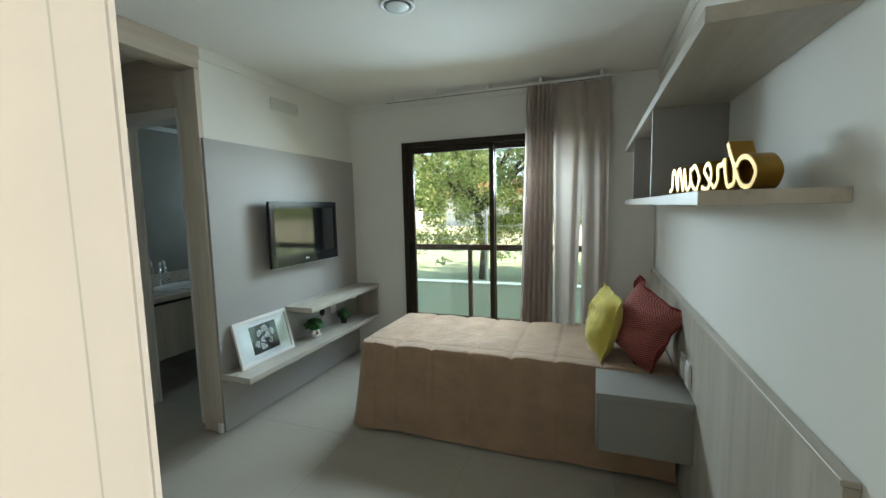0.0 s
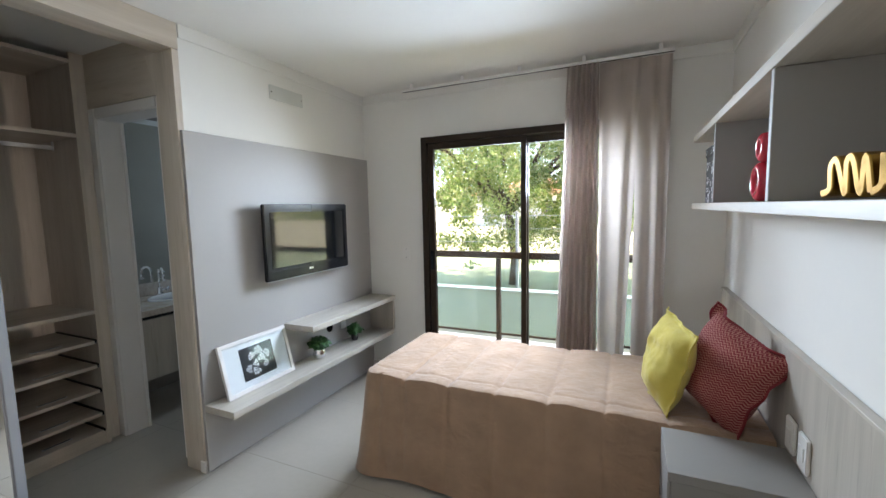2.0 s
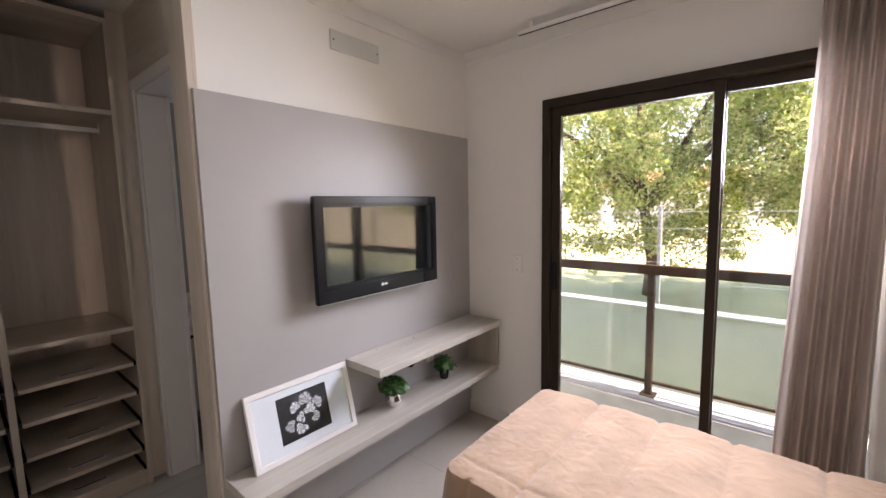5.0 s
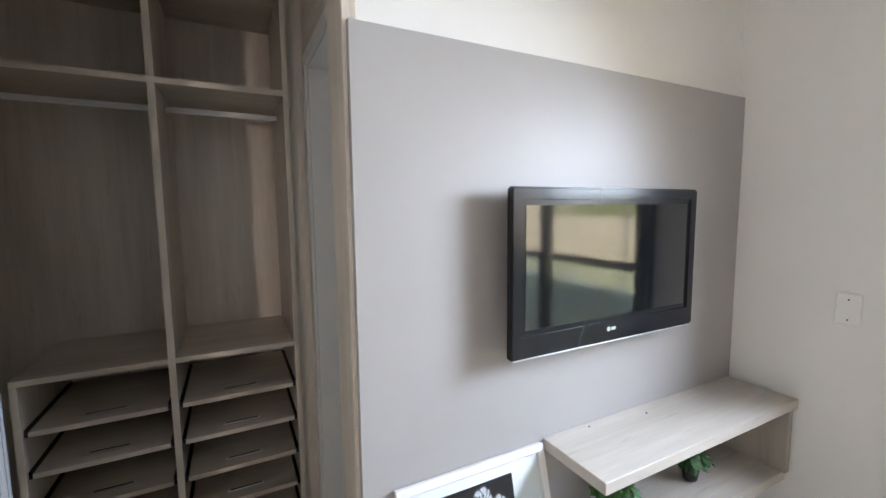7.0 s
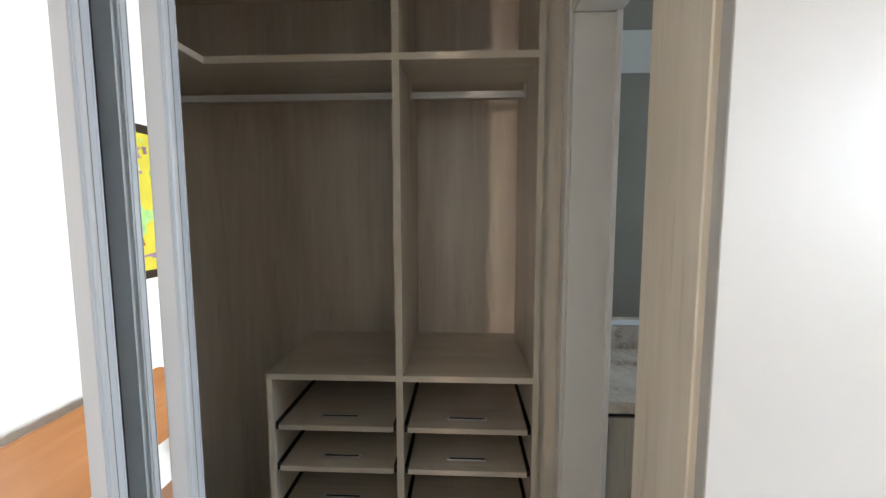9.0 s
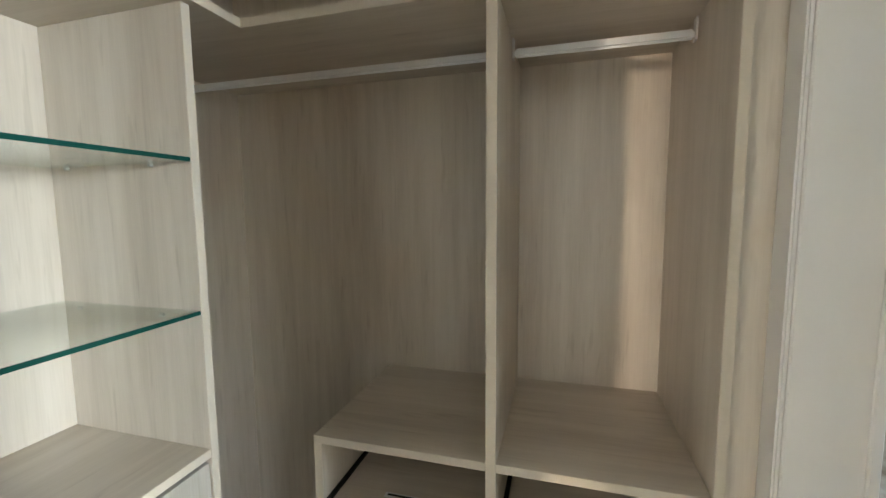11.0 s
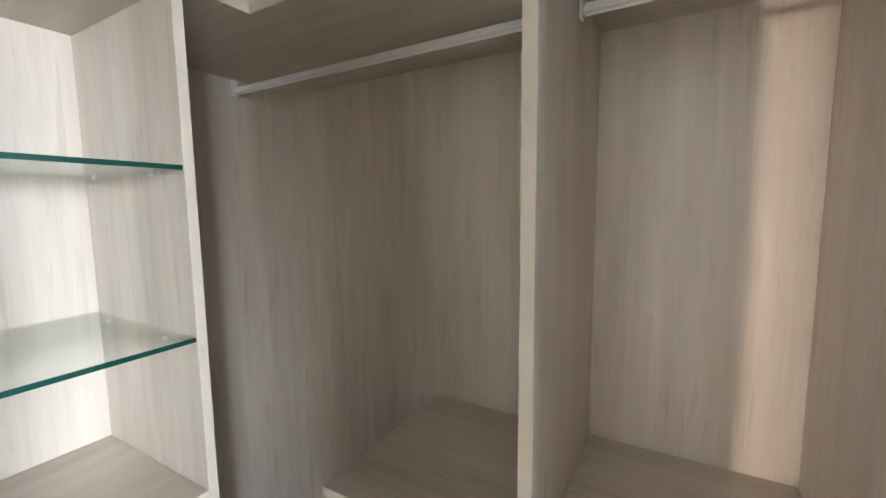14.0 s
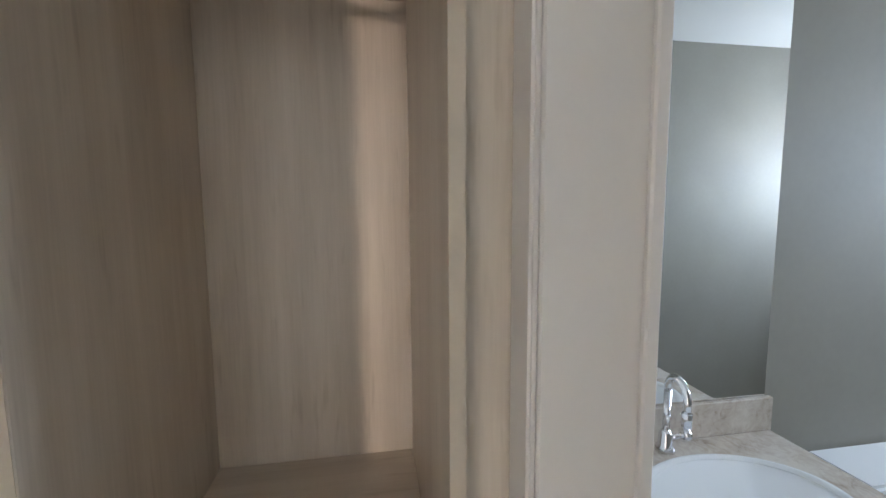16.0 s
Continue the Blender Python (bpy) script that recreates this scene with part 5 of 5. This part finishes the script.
for i in range(6):
    lb.faces.new((lo[i], lo[(i + 1) % 6], hi[(i + 1) % 6], hi[i]))
part("corner_shelf", lb, M["oak_y"], ward)
for b in (
    (2.1625, 2.1825, 0.002, 2.438), (1.6785, 1.7025, 0.002, 1.974), (1.6785, 1.7025, 1.999, 2.417), (1.2045, 1.2255, 0.002, 0.8695),
    (1.704, 2.161, 0.8715, 0.8925), (1.2045, 1.677, 0.8715, 0.8925), (1.0385, 2.161, 1.9755, 1.9975), (0.571, 2.161, 2.4185, 2.4395),
):
    part("edge_band", boxes((FX + 0.0012, FX + 0.0024, *b)), M["edge_band"], ward, "pale edge band")
part("edge_band", boxes((FX, -2.346, 1.0372, 1.0384, 1.9755, 1.9975)), M["edge_band"], ward, "pale edge band")
for y0, y1 in ((1.7035, 2.1615), (1.2265, 1.6775)):
    for z in (0.697, 0.537, 0.371, 0.215, 0.095):
        tray = part("shoe_tray", boxes((RX + 0.03, FX - 0.004, y0 + 0.014, y1 - 0.014, z - 0.020, z), bevel=0.0015), M["oak_y"], ward)
        part("runner", boxes((RX + 0.04, FX - 0.012, y0 + 0.0005, y0 + 0.0135, z - 0.022, z + 0.006)), M["black_plastic"], tray, "black drawer runner")
        part("runner", boxes((RX + 0.04, FX - 0.012, y1 - 0.0135, y1 - 0.0005, z - 0.022, z + 0.006)), M["black_plastic"], tray, "black drawer runner")
        yc = (y0 + y1) / 2
        part("finger_slot", boxes((FX - 0.085, FX - 0.065, yc - 0.075, yc + 0.075, z + 0.0002, z + 0.003), bevel=0.0012), M["silver"], tray, "slim metal finger pull")
        # Black strip on the pull paints the shade of its recess.
        part("recess_shade", boxes((FX - 0.079, FX - 0.071, yc - 0.066, yc + 0.066, z + 0.0032, z + 0.0036)), M["painted_shade"], tray)


def hanging_bar(y0, y1, x):
    ob = thing("clothes_rail", (x, (y0 + y1) / 2, 1.9), "white oval clothes rail under the shelf", "clothes rail", "clothes rails in the closet")
    part("bar", boxes((x - 0.007, x + 0.007, y0 + 0.004, y1 - 0.004, 1.922, 1.948), bevel=0.006, segments=3), M["white_metal"], ob)
    for y in (y0 + 0.003, y1 - 0.003):
        part("bracket", boxes((x - 0.011, x + 0.011, y - 0.0025, y + 0.0025, 1.918, 1.9745), bevel=0.001), M["white_metal"], ob)
    return ob


hanging_bar(1.7035, 2.1615, -3.385)
hanging_bar(0.551, 1.6775, -3.385)

side = thing("shelf_unit", (-2.66, 0.78, 0), "pale oak closet unit with glass shelves over drawers", "shelf unit")
part("back_panel", boxes((RX, -2.345, 0.53, 0.5505, 0.0, 2.44)), M["oak_z"], side)
part("side_panel", boxes((-2.970, -2.948, 0.551, 1.014, 0.0, 1.9745), bevel=0.001), M["oak_z"], side)
part("side_panel", boxes((-2.3685, -2.3465, 0.551, 1.014, 0.0, 1.9745), bevel=0.001), M["oak_z"], side)
part("counter_board", boxes((-2.9475, -2.369, 0.551, 1.014, 0.893, 0.915), bevel=0.001), M["oak_x"], side)
for b in ((-2.9695, -2.9485, 0.002, 1.974), (-2.368, -2.347, 0.002, 1.974), (-2.947, -2.3695, 0.8935, 0.9145)):
    part("edge_band", boxes((b[0], b[1], 1.0142, 1.0154, b[2], b[3])), M["edge_band"], side, "pale edge band")
for i in range(4):
    z0 = 0.09 + i * 0.199
    part("drawer_front", boxes((-2.945, -2.3715, 0.992, 1.010, z0, z0 + 0.192), bevel=0.0015), M["ash_z"], side)
# Black box added behind the fronts to give the shade in their gaps.
part("gap_shade_box", boxes((-2.9475, -2.369, 0.551, 0.985, 0.05, 0.87)), M["painted_shade"], side)
for z in (1.266, 1.630):
    g = part("glass_shelf", boxes((-2.9475, -2.369, 0.551, 1.0095, z - 0.010, z)), M["shelf_glass"], side, "clear glass shelf")
    part("glass_edge", boxes((-2.9475, -2.369, 1.010, 1.0125, z - 0.010, z)), M["glass_edge"], g, "dark green glass edge")
    for x in (-2.940, -2.376):
        for y in (0.62, 0.90):
            part("shelf_clip", lathe([(0.006, -0.018), (0.006, -0.0105)], (x, y, z), 12), M["cover_grey"], g)


def mirror_door(x, y0, y1, label):
    ob = thing("sliding_mirror_door", (x, (y0 + y1) / 2, 0), label, "sliding door", "mirrored sliding closet doors")
    z0, z1, w = 0.012, 2.358, 0.042
    d = x + 0.030
    for a, b in ((y0, y0 + w), (y1 - w, y1)):
        st = part("stile", boxes((x, d, a, b, z0, z1), bevel=0.006, segments=3), M["pale_alu"], ob, "rounded pale aluminium stile")
        e = b if b == y1 else a
        # Dark strip on the stile's edge paints a groove's shade.
        part("groove_shade", boxes((x + 0.0212, x + 0.0222, e - 0.0004, e + 0.0004, z0 + 0.004, z1 - 0.004)), M["edge_dark"], st)
        part("bead", boxes((x + 0.009, x + 0.0105, e - 0.0008, e + 0.0012 if b == y1 else e + 0.0008, z0 + 0.004, z1 - 0.004), bevel=0.0003), M["pale_alu"], st)
        part("bead", boxes((d - 0.0008, d + 0.0022, (a + b) / 2 - 0.013, (a + b) / 2 + 0.013, z0 + 0.004, z1 - 0.004), bevel=0.0009, segments=2), M["pale_alu"], st)
    part("rail", boxes((x + 0.004, d - 0.004, y0 + w, y1 - w, z0, z0 + 0.05), bevel=0.003), M["pale_alu"], ob)
    part("rail", boxes((x + 0.004, d - 0.004, y0 + w, y1 - w, z1 - 0.04, z1), bevel=0.003), M["pale_alu"], ob)
    part("mirror", boxes((x + 0.018, x + 0.023, y0 + w, y1 - w, z0 + 0.05, z1 - 0.04)), M["mirror"], ob, "clear mirror sheet")
    part("backing", boxes((x + 0.010, x + 0.0175, y0 + w, y1 - w, z0 + 0.05, z1 - 0.04)), M["edge_dark"], ob)
    return ob


mirror_door(-2.327, 0.57, 1.488, "mirrored sliding closet door in an aluminium frame, half open")
mirror_door(-2.285, 0.49, 1.392, "mirrored sliding closet door in an aluminium frame, pushed aside")

# ---- bathroom ----
van = thing("vanity_cabinet", (-3.38, 2.85, 0.3), "wall-hung pale oak bathroom cabinet", "cabinet")
part("body", boxes((BX + 0.002, -3.14, 2.42, 3.22, 0.30, 0.772), bevel=0.001), M["oak_z"], van)
part("door", boxes((-3.139, -3.121, 2.425, 2.818, 0.305, 0.745), bevel=0.002), M["ash_z"], van)
part("door", boxes((-3.139, -3.121, 2.822, 3.215, 0.305, 0.745), bevel=0.002), M["ash_z"], van)
# Black strip painted as the shade under the marble top.
part("shadow_strip", boxes((-3.139, -3.125, 2.425, 3.215, 0.748, 0.771)), M["painted_shade"], van)
top = thing("countertop", (-3.38, 2.85, 0.773), "beige marble washstand top with a low upstand", "countertop")
slab = boxes((BX + 0.002, -3.09, 2.405, 3.262, 0.775, 0.82), bevel=0.003)
part("slab", slab, M["stone"], top)
part("upstand", boxes((BX + 0.002, -3.65, 2.405, 3.262, 0.8205, 0.925), bevel=0.002), M["stone"], top)
BC = (-3.385, 2.91)


def oval(profile, centre, ax, ay, steps=44):
    bm = lathe([(r, h) for r, h in profile], (0, 0, 0), steps)
    return turned(bm, Matrix.Translation(centre) @ Matrix.Diagonal((ax, ay, 1, 1)))


basin = thing("basin", (BC[0], BC[1], 0.82), "oval white ceramic basin set in the marble", "basin")
part("bowl", oval([(1.0, 0.0005), (1.0, 0.008), (0.97, 0.013), (0.93, 0.013), (0.88, 0.006), (0.86, 0.0045)], (BC[0], BC[1], 0.82), 0.185, 0.255), M["ceramic"], basin, "", True)
bowl = bmesh.new()
rings = []
for k in range(9):
    f = k / 8
    r, h = 0.885 * math.cos(f * 1.35), 0.827 + 0.0005 - 0.10 * math.sin(f * 1.45)
    rings.append([bowl.verts.new((BC[0] + 0.185 * r * math.cos(a), BC[1] + 0.255 * r * math.sin(a), h)) for a in (2 * math.pi * i / 44 for i in range(44))])
for a, b in zip(rings, rings[1:]):
    for i in range(44):
        bowl.faces.new((a[i], a[(i + 1) % 44], b[(i + 1) % 44], b[i]))
bowl.faces.new(rings[-1])
part("hollow", bowl, M["ceramic"], basin, "", True)
tap = thing("tap", (-3.61, 2.88, 0.82), "chrome swan-neck basin tap with a side lever", "tap")
TX, TY = -3.615, 2.872
part("base", lathe([(0.026, 0.0), (0.026, 0.008), (0.020, 0.02), (0.018, 0.05), (0.012, 0.06)], (TX, TY, 0.8205), 24), M["chrome"], tap, "", True)
neck = [(TX, TY, 0.87), (TX, TY, 1.0)] + arc_points((TX + 0.05, TY, 1.0), 0.05, 180, 10, 14) + [(TX + 0.1, TY, 0.975)]
SWING = Matrix.Translation((TX, TY, 0)) @ Matrix.Rotation(radians(-12), 4, "Z") @ Matrix.Translation((-TX, -TY, 0))
part("spout", turned(tube(neck, 0.010, 14), SWING), M["chrome"], tap, "", True)
part("aerator", turned(lathe([(0.013, 0.0), (0.013, 0.035), (0.010, 0.037)], (TX + 0.1, TY, 0.945), 18), SWING), M["chrome"], tap, "", True)
part("lever", tube([(TX, TY + 0.012, 0.855), (TX + 0.006, TY + 0.05, 0.862)], 0.010, 12, 0.9), M["chrome"], tap, "", True)
part("knob", lathe([(0.012, 0.0), (0.019, 0.004), (0.019, 0.02), (0.010, 0.026)], (TX + 0.006, TY + 0.046, 0.862), 18, "y"), M["chrome"], tap, "", True)
bm_ = thing("bathroom_mirror", (BX, 2.83, 0.93), "large frameless bathroom mirror above the washstand", "mirror")
part("glass", boxes((BX + 0.001, BX + 0.006, 2.405, 3.245, 0.927, 2.28), bevel=0.001), M["mirror"], bm_)
toilet = thing("toilet", (-3.3, 3.6, 0), "white ceramic toilet beside the washstand", "toilet")
part("tank", boxes((BX + 0.004, -3.49, 3.42, 3.82, 0.40, 0.70), bevel=0.03, segments=3), M["ceramic"], toilet, "", True)
part("tank_lid", boxes((BX + 0.003, -3.48, 3.41, 3.83, 0.701, 0.73), bevel=0.01, segments=2), M["ceramic"], toilet)
part("bowl", oval([(0.6, 0.0), (0.62, 0.1), (0.75, 0.25), (1.0, 0.38), (1.0, 0.41), (0.9, 0.412)], (-3.25, 3.62, 0.0), 0.24, 0.19), M["ceramic"], toilet, "", True)
part("seat", oval([(1.0, 0.0), (1.02, 0.012), (0.98, 0.028), (0.9, 0.03)], (-3.25, 3.62, 0.413), 0.24, 0.19), M["ceramic"], toilet, "", True)


# ---- floor tiles ----
def lay_tiles(size, joint, x_line, y_line):
    """Square tiles on one grid, cut at the edges of the floors."""
    for x0, x1, y0, y1 in FLOORS:
        for i in range(math.floor((x0 - x_line) / size), math.ceil((x1 - x_line) / size)):
            for j in range(math.floor((y0 - y_line) / size), math.ceil((y1 - y_line) / size)):
                a, b = max(x0, x_line + i * size + joint / 2), min(x1, x_line + (i + 1) * size - joint / 2)
                c, d = max(y0, y_line + j * size + joint / 2), min(y1, y_line + (j + 1) * size - joint / 2)
                if b - a > 0.01 and d - c > 0.01:
                    part("tile", boxes((a, b, c, d, -0.0011, 0.0), bevel=0.0006), M["floor"], floor)


lay_tiles(0.8, 0.002, -1.36, 2.44)
